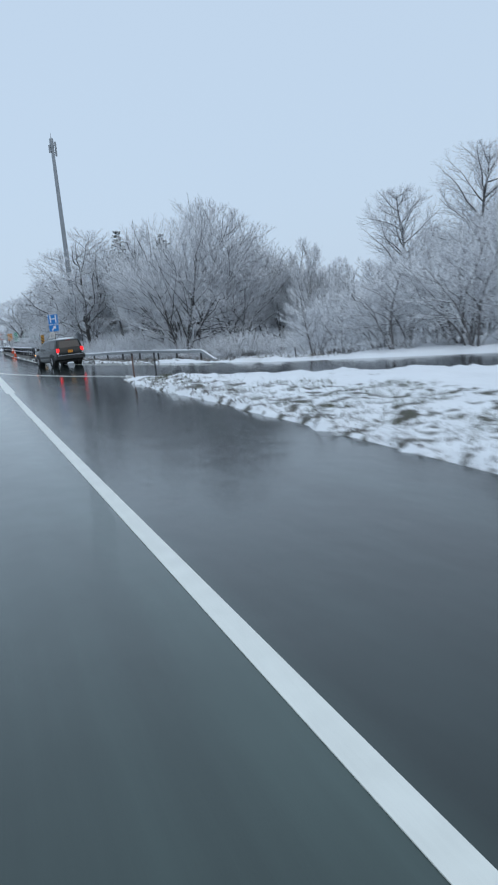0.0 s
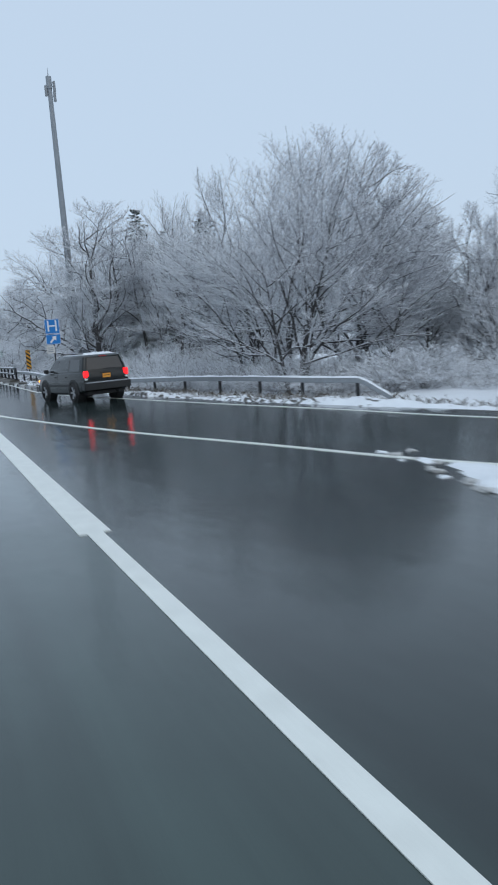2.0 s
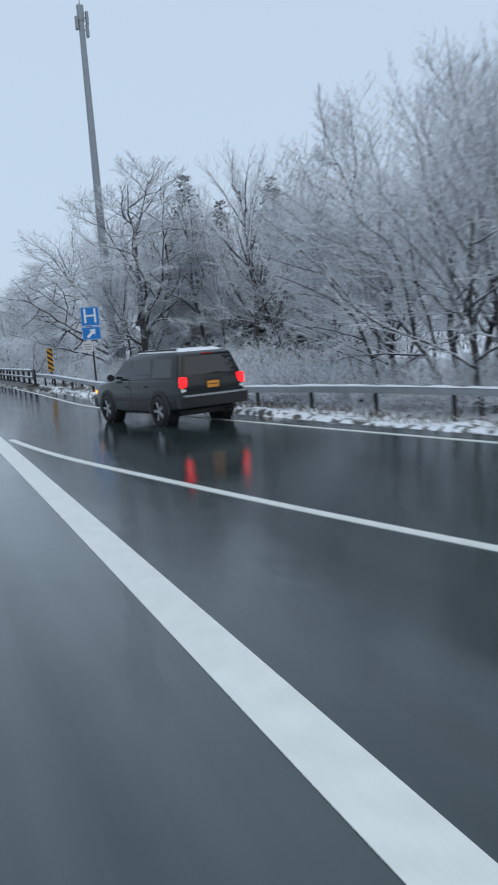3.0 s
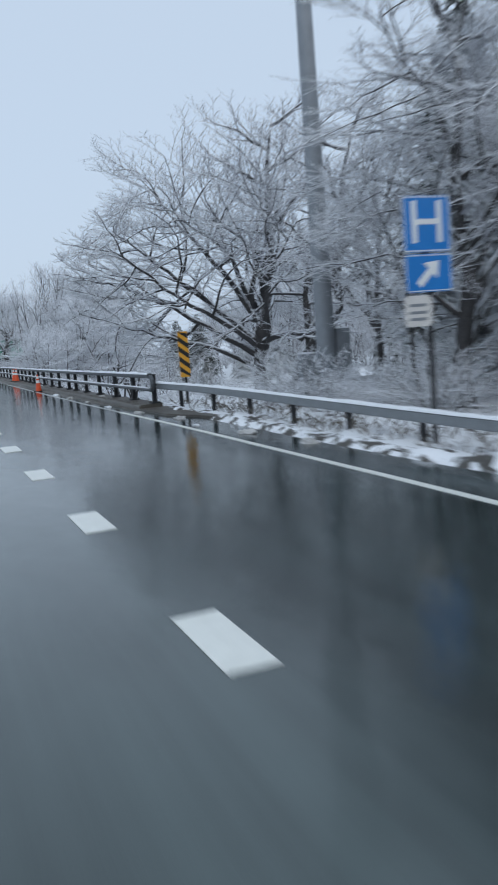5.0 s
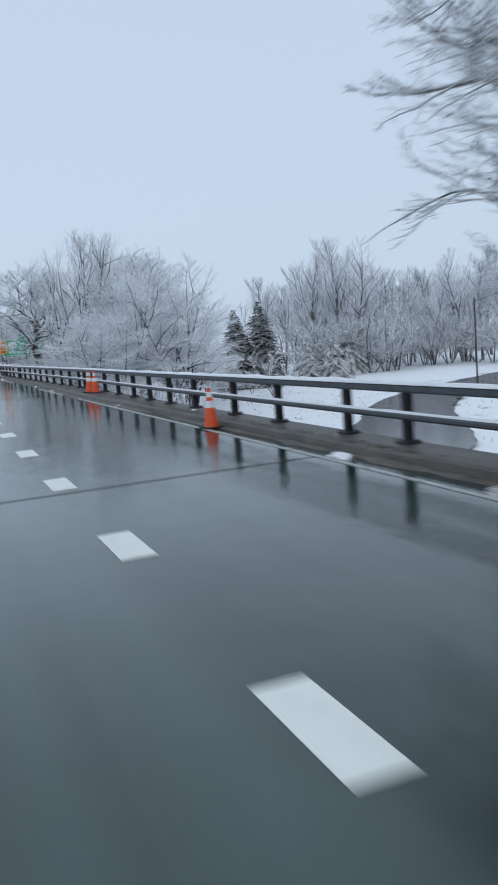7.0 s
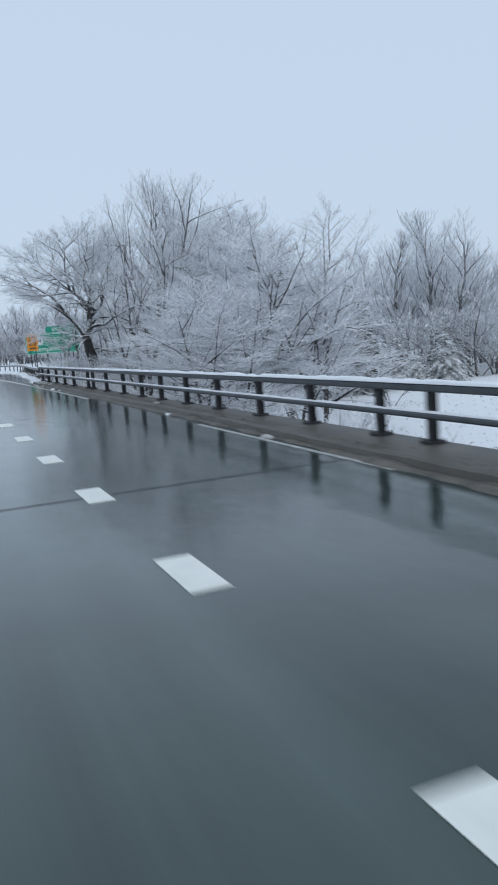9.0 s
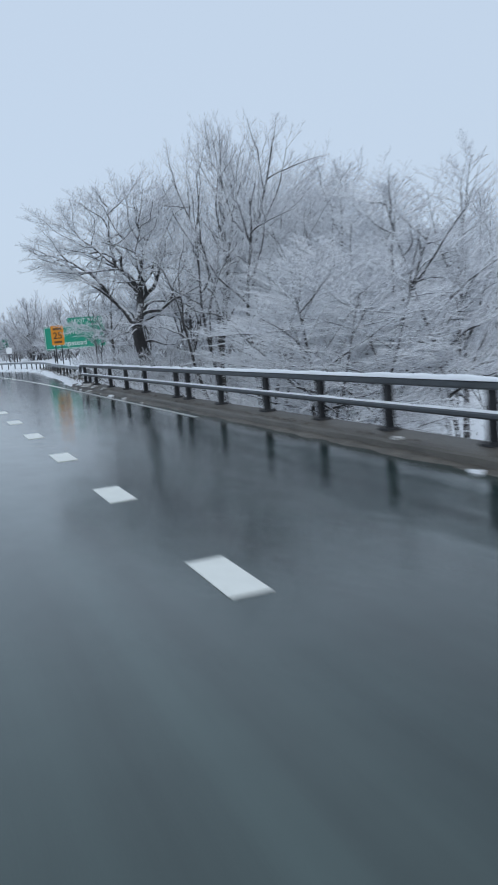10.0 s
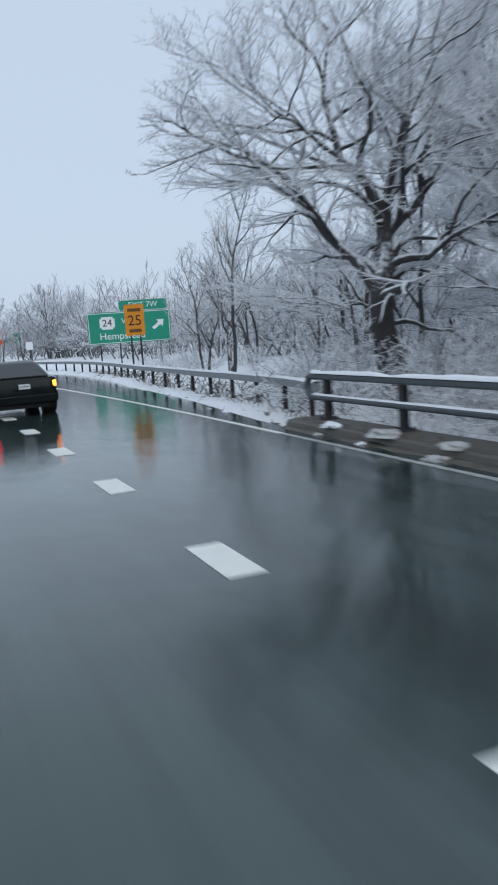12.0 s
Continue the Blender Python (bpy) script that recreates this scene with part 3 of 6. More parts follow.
def grow(seed, h, crown, stems=3, r=0.14, kids=(9, 9, 8, 4), lean=0.4, up=0.05, wild=0.12, first=0.25, twig=0.009, low=0.1, mid=0.45, reach=0.5, out=0.1, depth=4, lobes=0.12, limbs=(), heavy=2, centre=(0, 0), flat=0.6, wide=46):
    """A leafless tree whose fans of twigs end at a lobed dome: heavy wood and fine twigs apart.
    centre: the dome's axis as seen from the foot; flat: how level the fans lie; wide: degrees at which boughs leave the stem."""
    rng = random.Random(seed)
    wood, fine = Wood(), Wood()
    sides, counts = ((9, 6, 4, 3, 3), (10, 8, 5, 3, 2)) if r > 0.05 else ((3, 3, 3, 3, 3), (6, 4, 3, 2, 2))
    heart = Vector((centre[0], centre[1], h * mid))
    zup = Vector((0, 0, 1))

    def size(p):
        """How far out a point lies: 1 at the dome."""
        q = p - heart
        rz = h * (1 - mid) if q.z > 0 else h * (mid - low)
        e = Vector((q.x / crown, q.y / crown, q.z / rz))
        g = e.length
        if g < 0.5:
            return g
        n = e / g
        return g / (1 + lobes * noise.noise((n.x * 1.9 + seed, n.y * 1.9, n.z * 1.9)) + 0.5 * lobes * noise.noise((n.x * 5.5, n.y * 5.5 + seed, n.z * 5.5)))

    def room(p, d, most):
        """The way from p along d to the dome."""
        step = most / 8
        q = p
        for i in range(8):
            q = q + d * step
            if size(q) > 1 and (q.z > heart.z or p.z > heart.z * 0.3):
                return step * (i + 0.4)
        return most

    def go(p, d, length, rad, level, given=None, thin=0.1):
        pts = given or [p]
        if not given:
            n = counts[level]
            step = length / (n - 1)
            bend = wild * (0.7, 1.2, 0.9, 0.5, 0.0)[level]
            rise = zup * (up * (0.3, 0.8, 1.2, 1.6, 1.6)[level])
            for i in range(n - 1):
                if level < 4:
                    away = pts[-1] - heart
                    d = d + Vector((rng.gauss(0, bend), rng.gauss(0, bend), rng.gauss(0, bend * 0.8))) + rise + away * (out / (away.length + 0.5))
                    d.normalize()
                q = pts[-1] + d * step
                if level == 0 and i > 2 and q.z > 0.3 * heart.z and size(q) > 0.97:
                    break
                pts.append(q)
        n = len(pts)
        end = rad * thin if given else max(rad * (0.16 if level < 2 else 0.3), twig * 0.6)
        (wood if level < min(heavy, depth - 1) else fine).branch(pts, rad, end, sides[level], level > 1 or bool(given) and thin < 0.2)
        if level >= depth:
            return
        m = kids[level]
        turn = rng.uniform(0, 6.283)
        for j in range(m):
            lo = first if level == 0 else 0.12
            t = min(0.995, lo + (1 - lo) * (j + 0.25 + 0.75 * rng.random()) / m)
            i = min(int(t * (n - 1)), n - 2)
            q = pts[i] + (pts[i + 1] - pts[i]) * (t * (n - 1) - i)
            if level < 3 and size(q) > 1.02:
                continue
            dd = (pts[i + 1] - pts[i]).normalized()
            u, w = frame_of(dd)
            if level == 0:
                a = turn + 2.39996 * j + rng.gauss(0, 0.35)
                side = u * math.cos(a) + w * math.sin(a)
                ang = radians(rng.gauss(wide, 9))
            else:
                flatside = dd.cross(zup)
                if flatside.length < 0.2:
                    flatside = u
                flatside.normalize()
                over = flatside.cross(dd)
                a = rng.gauss(0, 1.5 * (1 - flat))
                side = flatside * ((1 if j % 2 else -1) * math.cos(a)) + over * (math.sin(a) + 0.15)
                ang = radians(rng.uniform(30, 56))
            nd = (dd * math.cos(ang) + side * math.sin(ang)).normalized()
            if level == 0:
                l = h * reach * (1.15 - 0.55 * t) * rng.uniform(0.8, 1.15)
            else:
                l = length * (0, 0.56, 0.52, 0.5)[level] * (1.15 - 0.6 * t) * rng.uniform(0.7, 1.25)
            if level < 3:
                l = min(l, room(q, nd, l * 1.1) * rng.uniform(0.86, 1.05))
            if l < (0.5, 0.25, 0.12, 0.05)[level] * (1 if r > 0.05 else 0.4):
                continue
            nr = min(rad * (1 - 0.62 * t) * 0.6, (0.5, 0.045, 0.02, 0.012)[level])
            go(q, nd, l, max(twig * (1.25, 1.15, 1.05, 1)[level], nr) if level < 3 else twig * 0.85, level + 1)

    for pts, rad, thin in limbs:
        go(None, None, h * 0.5, rad, 0, [Vector(p) for p in pts], thin)
    for s in range(stems):
        a = 2 * math.pi * (s + rng.random() * 0.6) / stems
        foot = Vector((math.cos(a), math.sin(a), 0)) * (r * 1.6 if stems > 1 else 0) + Vector((0, 0, -0.25))
        k = rng.uniform(0.45, 1.1) * lean
        d = Vector((math.cos(a) * k, math.sin(a) * k, 1)) if stems > 1 else Vector((rng.gauss(0, 0.04), rng.gauss(0, 0.04), 1))
        d += Vector((centre[0], centre[1], 0)) * (0.12 / h)
        d.normalize()
        l = room(foot, d, h * 1.15) * rng.uniform(0.88, 0.98)
        go(foot, d, l, r * (1 if s == 0 else rng.uniform(0.6, 0.9)), 0)
    return wood, fine


def tree_kind(name, label, category, seed, twig_mat, bark, **kw):
    ob = holder(name, pose(0, 0, -300), label, category)
    wood, fine = grow(seed, **kw)
    raw("trunk", wood.v, wood.f, bark, ob, "dark bark with snow on the upper side", True)
    tagged(raw("crown", fine.v, fine.f, twig_mat, ob, "fine bare twigs white with frost and snow"), kind="stuff")
    return ob


FROST = "bare broadleaf tree with twigs white with snow"
round_a = tree_kind("broadleaf_tree", FROST, "tree", 11, M_TWIG, M_BARK, h=9.5, crown=4.8, stems=5, r=0.1, kids=(11, 10, 8, 4), lean=0.42, low=0.03)
round_b = tree_kind("broadleaf_tree", FROST, "tree", 12, M_TWIG, M_BARK, h=9.5, crown=4.8, stems=4, r=0.11, kids=(12, 10, 8, 4), lean=0.36, low=0.03)
round_c = tree_kind("broadleaf_tree", FROST, "tree", 13, M_TWIG, M_BARK, h=9.5, crown=4.4, stems=3, r=0.12, kids=(15, 10, 8, 4), lean=0.34, low=0.03)
# the clump of trees that grew into one dome beside the slip road
dome = [(tree_kind("broadleaf_tree", "broad domed tree, each fan of twigs lined with snow", "tree", 60 + i, M_TWIG, M_BARK, h=9.6, crown=5.8, stems=n, r=0.11, kids=(16, 10, 8, 4), lean=0.34, low=0.03, mid=0.46, reach=0.52, up=0.07, lobes=0.12, first=0.16, out=0.13, flat=0.5, centre=(13.2 - x, -9.1 - y)), x, y)
        for i, (x, y, n) in enumerate(((11.4, -11.6, 3), (12.2, -6.4, 3), (12.6, -9.2, 3), (15.6, -8.4, 3), (15.0, -11.6, 3), (12.3, -4.6, 2)))]
upright = tree_kind("broadleaf_tree", "slender upright tree, its close twigs white with snow", "tree", 66, M_TWIG, M_BARK, h=7.6, crown=1.9, stems=3, r=0.08, kids=(13, 9, 7, 4), lean=0.14, up=0.08, low=0.02, mid=0.45, reach=0.32, first=0.12, wide=36, lobes=0.25, flat=0.3)
tall_a = tree_kind("tall_tree", "tall slender bare tree with frosted upswept branches", "tree", 21, M_TWIG, M_BARK, h=14, crown=4.0, stems=1, r=0.2, kids=(20, 8, 6, 4), up=0.13, first=0.3, mid=0.6, low=0.2, reach=0.42, out=0.04, wide=34, flat=0.3, lobes=0.2)
tall_b = tree_kind("tall_tree", "tall slender bare tree with frosted upswept branches", "tree", 22, M_TWIG, M_BARK, h=14, crown=4.2, stems=3, r=0.17, kids=(11, 8, 6, 4), up=0.13, first=0.3, mid=0.6, low=0.2, lean=0.22, reach=0.38, out=0.04, wide=32, flat=0.3, lobes=0.2)
oval = tree_kind("tall_tree", "tall grey tree with an oval crown of fine bare twigs", "tree", 68, M_TWIG, M_BARK, h=11, crown=4.0, stems=1, r=0.19, kids=(28, 10, 7, 4), up=0.03, first=0.28, mid=0.62, low=0.22, reach=0.42, out=0.06, wide=52, flat=0.3, lobes=0.1)
dark_b = tree_kind("spreading_tree", "spreading tree with crooked dark limbs lined with snow", "tree", 32, M_DARKTWIG, M_BARK, h=11.5, crown=7.0, stems=2, r=0.28, kids=(12, 10, 8, 4), up=0.04, wild=0.2, lean=0.35, reach=0.62, low=0.3, mid=0.5, lobes=0.2)


def limb(*pts, turn=0.0):
    """A crooked limb given across and up, set slightly out of plane and turned about the trunk."""
    out = []
    c, d = math.cos(radians(turn - 22.7)), math.sin(radians(turn - 22.7))
    fine = []
    for (a, b), (e, f) in zip(pts, pts[1:]):
        fine += [(a + (e - a) * i / 3, b + (f - b) * i / 3) for i in range(3)]
    for u, z in fine + [pts[-1]]:
        w = 0.25 * math.sin(1.7 * z)
        out.append((c * u - d * w, d * u + c * w, z + 0.06 * math.sin(5 * u)))
    return out


oak_limbs = ((limb((0, -0.3), (-0.1, 0.8), (-0.32, 1.9), (-0.38, 2.9), (-0.15, 3.7), (-0.1, 5.1)), 0.43, 0.42), (limb((-0.12, 4.7), (-0.5, 5.6), (-1.2, 6.2), (-1.5, 8.0), (-1.3, 9.7)), 0.19, 0.08),
             (limb((-0.35, 2.7), (-1.0, 3.7), (-1.9, 4.9), (-2.6, 6.0), (-4.0, 6.9), (-5.8, 7.4)), 0.17, 0.1), (limb((-0.1, 4.3), (0.6, 4.9), (0.95, 5.5), (0.7, 5.9), (1.2, 7.2), (2.2, 9.2)), 0.14, 0.1),
             (limb((-0.15, 3.5), (0.9, 3.7), (1.9, 4.3), (3.6, 5.0), (5.2, 6.2)), 0.13, 0.1), (limb((-0.25, 2.0), (0.5, 1.9), (1.5, 1.6), (2.3, 0.9)), 0.09, 0.1), (limb((-0.3, 2.3), (-1.2, 2.6), (-2.0, 2.2)), 0.05, 0.1),
             (limb((-1.2, 6.3), (-2.3, 7.3), (-3.3, 8.3)), 0.08, 0.1), (limb((-0.15, 5.0), (0.4, 7.0), (0.5, 9.3)), 0.12, 0.1), (limb((-0.1, 4.6), (1.5, 6.2), (3.2, 8.0), turn=70), 0.1, 0.1), (limb((-0.1, 4.6), (1.5, 6.0), (3.4, 8.4), turn=-80), 0.1, 0.1))
oak = tree_kind("old_oak_tree", "old oak with a thick dark trunk and snow-lined crooked limbs", "tree", 36, M_FROST_HAZE, M_BARK, h=11.6, crown=6.9, stems=0, kids=(10, 9, 8, 4), up=0.01, wild=0.2, reach=0.34, low=0.2, mid=0.5, lobes=0.2, limbs=oak_limbs)
wide_limbs = [(limb((0, -0.4), (-0.1, 1.5), (0.1, 3.2), (0.5, 5.0), (0.9, 7.2), (0.8, 9.2), (1.1, 10.9)), 0.31, 0.1), (limb((0.9, -0.4), (1.3, 0.8), (2.1, 2.4), (3.0, 4.0), (3.6, 6.2), (3.8, 8.6), (4.3, 10.4)), 0.34, 0.1), (limb((2.0, 2.2), (2.0, 4.4), (2.5, 7.0), (2.3, 10.0)), 0.15, 0.1),
              (limb((0, 2.6), (-1.5, 4.0), (-3.0, 5.2), (-4.4, 6.4), (-5.8, 7.4)), 0.14, 0.1), (limb((-0.1, 2.2), (-2.0, 3.4), (-4.0, 4.6), (-5.4, 5.2), (-6.9, 5.6)), 0.14, 0.1), (limb((-0.1, 1.7), (-1.8, 2.6), (-3.6, 3.1), (-5.2, 3.6), (-6.8, 4.2)), 0.11, 0.1),
              (limb((0.1, 3.4), (-1.2, 5.4), (-2.4, 6.8), (-3.4, 8.0), (-3.9, 8.9)), 0.13, 0.1), (limb((1.6, 2.6), (3.2, 4.2), (5.0, 5.5), (7.0, 7.5)), 0.13, 0.1), (limb((2.2, 4.8), (4.2, 7.5), (5.6, 10.5)), 0.12, 0.1)]
for q, a in ((0.12, 35), (0.11, 100), (0.12, -100)):
    wide_limbs.append((limb((-0.1, 2.4), (-1.8, 3.6), (-3.6, 4.6), (-5.2, 5.6), (-6.8, 6.4), turn=a), q, 0.1))
    wide_limbs.append((limb((0.1, 4.0), (-1.2, 6.0), (-2.8, 7.0), (-4.2, 8.0), turn=a), q * 0.9, 0.1))
wide_limbs = [([(x * 0.95, y * 0.95, z) for x, y, z in pts], q, e) for pts, q, e in wide_limbs]
wide = tree_kind("spreading_tree", "twin-stemmed spreading tree with crooked limbs lined with snow", "tree", 37, M_TWIG, M_BARK, h=13.3, crown=7.7, stems=0, kids=(11, 9, 6, 4), up=0.02, wild=0.2, reach=0.31, first=0.25, low=0.02, mid=0.42, lobes=0.2, out=0.05, flat=0.75, wide=58, limbs=wide_limbs)
road_limbs = [(limb((0, -0.4), (0.0, 1.2), (0.05, 2.7), (0.0, 4.1), (0.0, 5.4), (0.05, 6.7), (0.0, 7.8), (-0.2, 8.5), (0.0, 10.2)), 0.17, 0.1), (limb((0.05, 2.0), (0.42, 2.9), (0.93, 3.6), (1.45, 5.4), (1.25, 7.8), (1.55, 10.0)), 0.12, 0.1),
              (limb((0, 5.3), (-0.5, 6.5), (-1.0, 7.2), (-1.3, 8.8)), 0.07, 0.1), (limb((0.05, 7.4), (0.5, 8.8), (0.93, 10.3)), 0.06, 0.1), (limb((-0.05, 2.0), (-0.6, 2.5), (-0.8, 3.7), (-1.5, 5.0)), 0.08, 0.1), (limb((0, 4.8), (1.5, 5.8), (2.9, 6.9)), 0.07, 0.1),
              (limb((0.9, 3.5), (2.0, 4.3), (3.2, 5.0)), 0.06, 0.1), (limb((0, 3.4), (0.9, 4.6), (1.9, 6.4)), 0.07, 0.1)]
for q in (80, -80, 50, -50):
    road_limbs.append((limb((0, 3.0), (1.2, 4.4), (2.4, 6.2), (2.8, 8.0), turn=q), 0.07, 0.1))
roadside = tree_kind("roadside_tree", "dark-stemmed tree with snow lying along every branch", "tree", 46, M_TWIG, M_BARK, h=11.4, crown=3.9, stems=0, kids=(9, 9, 7, 4), up=0.0, wild=0.18, reach=0.27, first=0.2, low=0.05, mid=0.55, twig=0.008, lobes=0.2, out=0.05, flat=0.8, wide=60, limbs=road_limbs)
slim_a = tree_kind("young_tree", "young bare tree with dark stems lightly lined with snow", "tree", 38, M_DARKTWIG, M_BARK, h=9, crown=2.7, stems=2, r=0.13, kids=(11, 6, 5, 3), up=0.09, lean=0.3, reach=0.36, first=0.25, low=0.15, mid=0.6, twig=0.008, out=0.04, wide=36)
lace_a = tree_kind("tall_tree", "tall open tree with dark stems and white-lined twigs", "tree", 39, M_FROST_HAZE, M_BARK, h=14, crown=4.6, stems=3, r=0.16, kids=(9, 8, 6, 4), up=0.1, wild=0.17, lean=0.3, reach=0.38, first=0.24, low=0.14, mid=0.58, wide=33, flat=0.35, lobes=0.2)
white_a = tree_kind("spreading_tree", "wide spreading tree with snow on every branch", "tree", 41, M_FROST_HAZE, M_BARK, h=12, crown=6.0, stems=4, r=0.15, kids=(15, 12, 9, 4), lean=0.34, up=-0.02, reach=0.52, first=0.24, low=0.08, mid=0.45, out=0.03, flat=0.9, wide=64)
white_b = tree_kind("spreading_tree", "wide spreading tree with snow on every branch", "tree", 42, M_FROST_HAZE, M_BARK, h=12, crown=5.6, stems=3, r=0.16, kids=(17, 12, 9, 4), lean=0.3, up=-0.02, reach=0.52, first=0.24, low=0.08, mid=0.45, out=0.03, flat=0.9, wide=64)
far_round = tree_kind("broadleaf_tree", FROST, "tree", 43, M_TWIG, M_LIMB_HAZE, h=9.5, crown=4.8, stems=4, r=0.13, kids=(8, 8, 7), lean=0.45, depth=3, twig=0.019, low=0.03)
far_low = tree_kind("broadleaf_tree", FROST, "tree", 47, M_TWIG, M_LIMB_HAZE, h=9.5, crown=4.8, stems=3, r=0.13, kids=(7, 6, 6), lean=0.45, depth=3, twig=0.03, low=0.03)
# the far tall trees carry their haze in the twig colour
far_tall = tree_kind("tall_tree", "tall slender bare tree with frosted upswept branches", "tree", 44, M_FROST_HAZE, M_LIMB_HAZE, h=14, crown=3.6, stems=2, r=0.18, kids=(13, 8, 7), up=0.12, first=0.3, mid=0.62, low=0.22, lean=0.14, reach=0.38, out=0.04, depth=3, twig=0.017, wide=34)
far_tall_b = tree_kind("tall_tree", "tall slender bare tree with frosted upswept branches", "tree", 45, M_FROST_HAZE, M_LIMB_HAZE, h=14, crown=3.8, stems=1, r=0.2, kids=(22, 9, 7), up=0.12, first=0.28, mid=0.6, low=0.2, reach=0.4, out=0.04, depth=3, twig=0.017, wide=36)
shrub_a = tree_kind("shrub", "low tangled shrub buried in frost and snow", "shrub", 51, M_FROST_HAZE, M_LIMB_HAZE, h=1.6, crown=1.5, stems=11, r=0.014, kids=(5, 5, 4), lean=1.0, wild=0.2, first=0.1, depth=3, twig=0.006, reach=0.6, low=0)
shrub_b = tree_kind("shrub", "low tangled shrub buried in frost and snow", "shrub", 52, M_FROST_HAZE, M_LIMB_HAZE, h=1.5, crown=1.7, stems=12, r=0.014, kids=(5, 5, 4), lean=1.2, up=0.0, wild=0.22, first=0.1, depth=3, twig=0.006, reach=0.6, low=0)


def plant(kind, x, y, scale=1.0, turn=0.0, z=None, tall=1.0, group="trees along the road"):
    if z is None:
        z = ground_height(x, y)
    o = copy_thing(kind, pose(x, y, z, 0, 0, turn) @ Matrix.Diagonal((scale, scale, scale * tall, 1)))
    return tagged(o, group=group)


# by the slip road: a domed clump, slender trees beside it, a thicket and taller trees behind
for k, x, y in dome:
    plant(k, x, y)
for x, y, q, a in ((19.4, -11.4, 0.98, 0), (20.6, -12.4, 0.92, 80), (20.2, -10.2, 1.0, 200), (21.6, -11.0, 0.8, 310), (18.4, -9.8, 0.95, 140), (22.2, -12.6, 0.7, 30), (21.4, -14.0, 0.55, 250), (19.0, -13.2, 0.8, 100), (20.0, -8.0, 0.95, 170), (22.6, -9.6, 0.75, 60), (18.2, -7.4, 0.9, 300)):
    plant(upright, x, y, q, a, tall=0.92)
for k, x, y, s, a in ((round_c, 18.6, -3.0, 0.85, 10), (round_c, 15.6, 3.0, 0.62, 330), (round_b, 18.0, 2.0, 0.75, 75), (round_c, 8.9, 9.5, 0.6, 40)):
    plant(k, x, y, s, a)
for k, x, y, s, a in ((round_b, 34.0, -7.0, 0.9, 30), (round_a, 37.5, -11.0, 0.95, 110), (round_c, 41.5, -16.0, 1.1, 170), (tall_b, 47.5, -13.0, 1.05, 30),
                      (round_c, 31.5, -3.5, 0.7, 120), (round_b, 36.0, -19.5, 0.85, 75), (round_c, 34.0, -14.5, 0.85, 95), (round_b, 40.0, -19.5, 1.0, 185), (tall_b, 40.5, -6.0, 0.9, 300), (round_c, 45.0, -12.0, 1.2, 5)):
    plant(k, x, y, s, a)
for k, x, y, q, a in ((round_b, 25.6, -11.8, 0.6, 15), (round_a, 27.5, -12.6, 0.72, 95), (round_c, 29.5, -15.5, 0.8, 200), (round_b, 32.0, -17.6, 0.9, 310), (round_a, 30.5, -9.5, 0.8, 44), (round_c, 34.2, -12.0, 0.95, 260), (round_a, 34.5, -20.8, 0.8, 20), (round_b, 31.0, -21.5, 0.5, 75), (round_c, 27.6, -17.6, 0.42, 310), (round_a, 24.6, -14.4, 0.36, 130)):
    plant(k, x, y, q, a)
plant(oval, 32.5, -1.5, 1.0, 0)
plant(oval, 33.5, -9.5, 1.14, 130)
# by the pole and the start of the bridge
for k, x, y, s, a in ((lace_a, 12.0, 7.8, 0.7, 120), (tall_b, 14.4, 12.0, 0.7, 40), (round_b, 14.4, 5.6, 0.8, 200), (tall_a, 12.2, 4.0, 0.7, 120), (round_c, 16.5, 15.0, 1.0, 40), (slim_a, 10.6, 14.2, 0.9, 0)):
    plant(k, x, y, s, a)
plant(roadside, 8.9, 8.3, 1.0, 0, tall=0.88)
plant(wide, 11.7, 24.4, 1.0, 0, -1.2)
for x, y, q in ((10.2, 23.0, 0.6), (13.4, 22.4, 0.9), (14.2, 24.0, 1.2), (9.4, 21.0, 0.6), (14.2, 26.6, 1.3), (10.8, 27.4, 0.8)):
    plant(shrub_a if x > 11 else shrub_b, x, y, q, 40 * x, group="roadside shrubs")
plant(dark_b, 17.6, 27.0, 0.9, 190, -3.6)
rng = random.Random(71)
for i in range(30):
    y = rng.uniform(27, 42)
    plant(rng.choice((shrub_a, shrub_b)), 8.0 + (y - 27) * 0.35 + rng.uniform(0, 4), y, rng.uniform(0.7, 1.3), rng.uniform(0, 360), group="roadside shrubs")
for i in range(22):
    plant(rng.choice((shrub_a, shrub_b)), rng.uniform(6.4, 8.8), rng.uniform(16.5, 30), rng.uniform(0.35, 0.75), rng.uniform(0, 360), group="roadside shrubs")
for i in range(8):
    plant(rng.choice((shrub_a, shrub_b)), rng.uniform(6.2, 7.4), rng.uniform(9, 16.5), rng.uniform(0.35, 0.6), rng.uniform(0, 360), group="roadside shrubs")
for i in range(34):
    plant(rng.choice((shrub_a, shrub_b)), rng.uniform(7.2, 14), rng.uniform(24, 40), rng.uniform(1.2, 2.0), rng.uniform(0, 360), group="roadside shrubs")
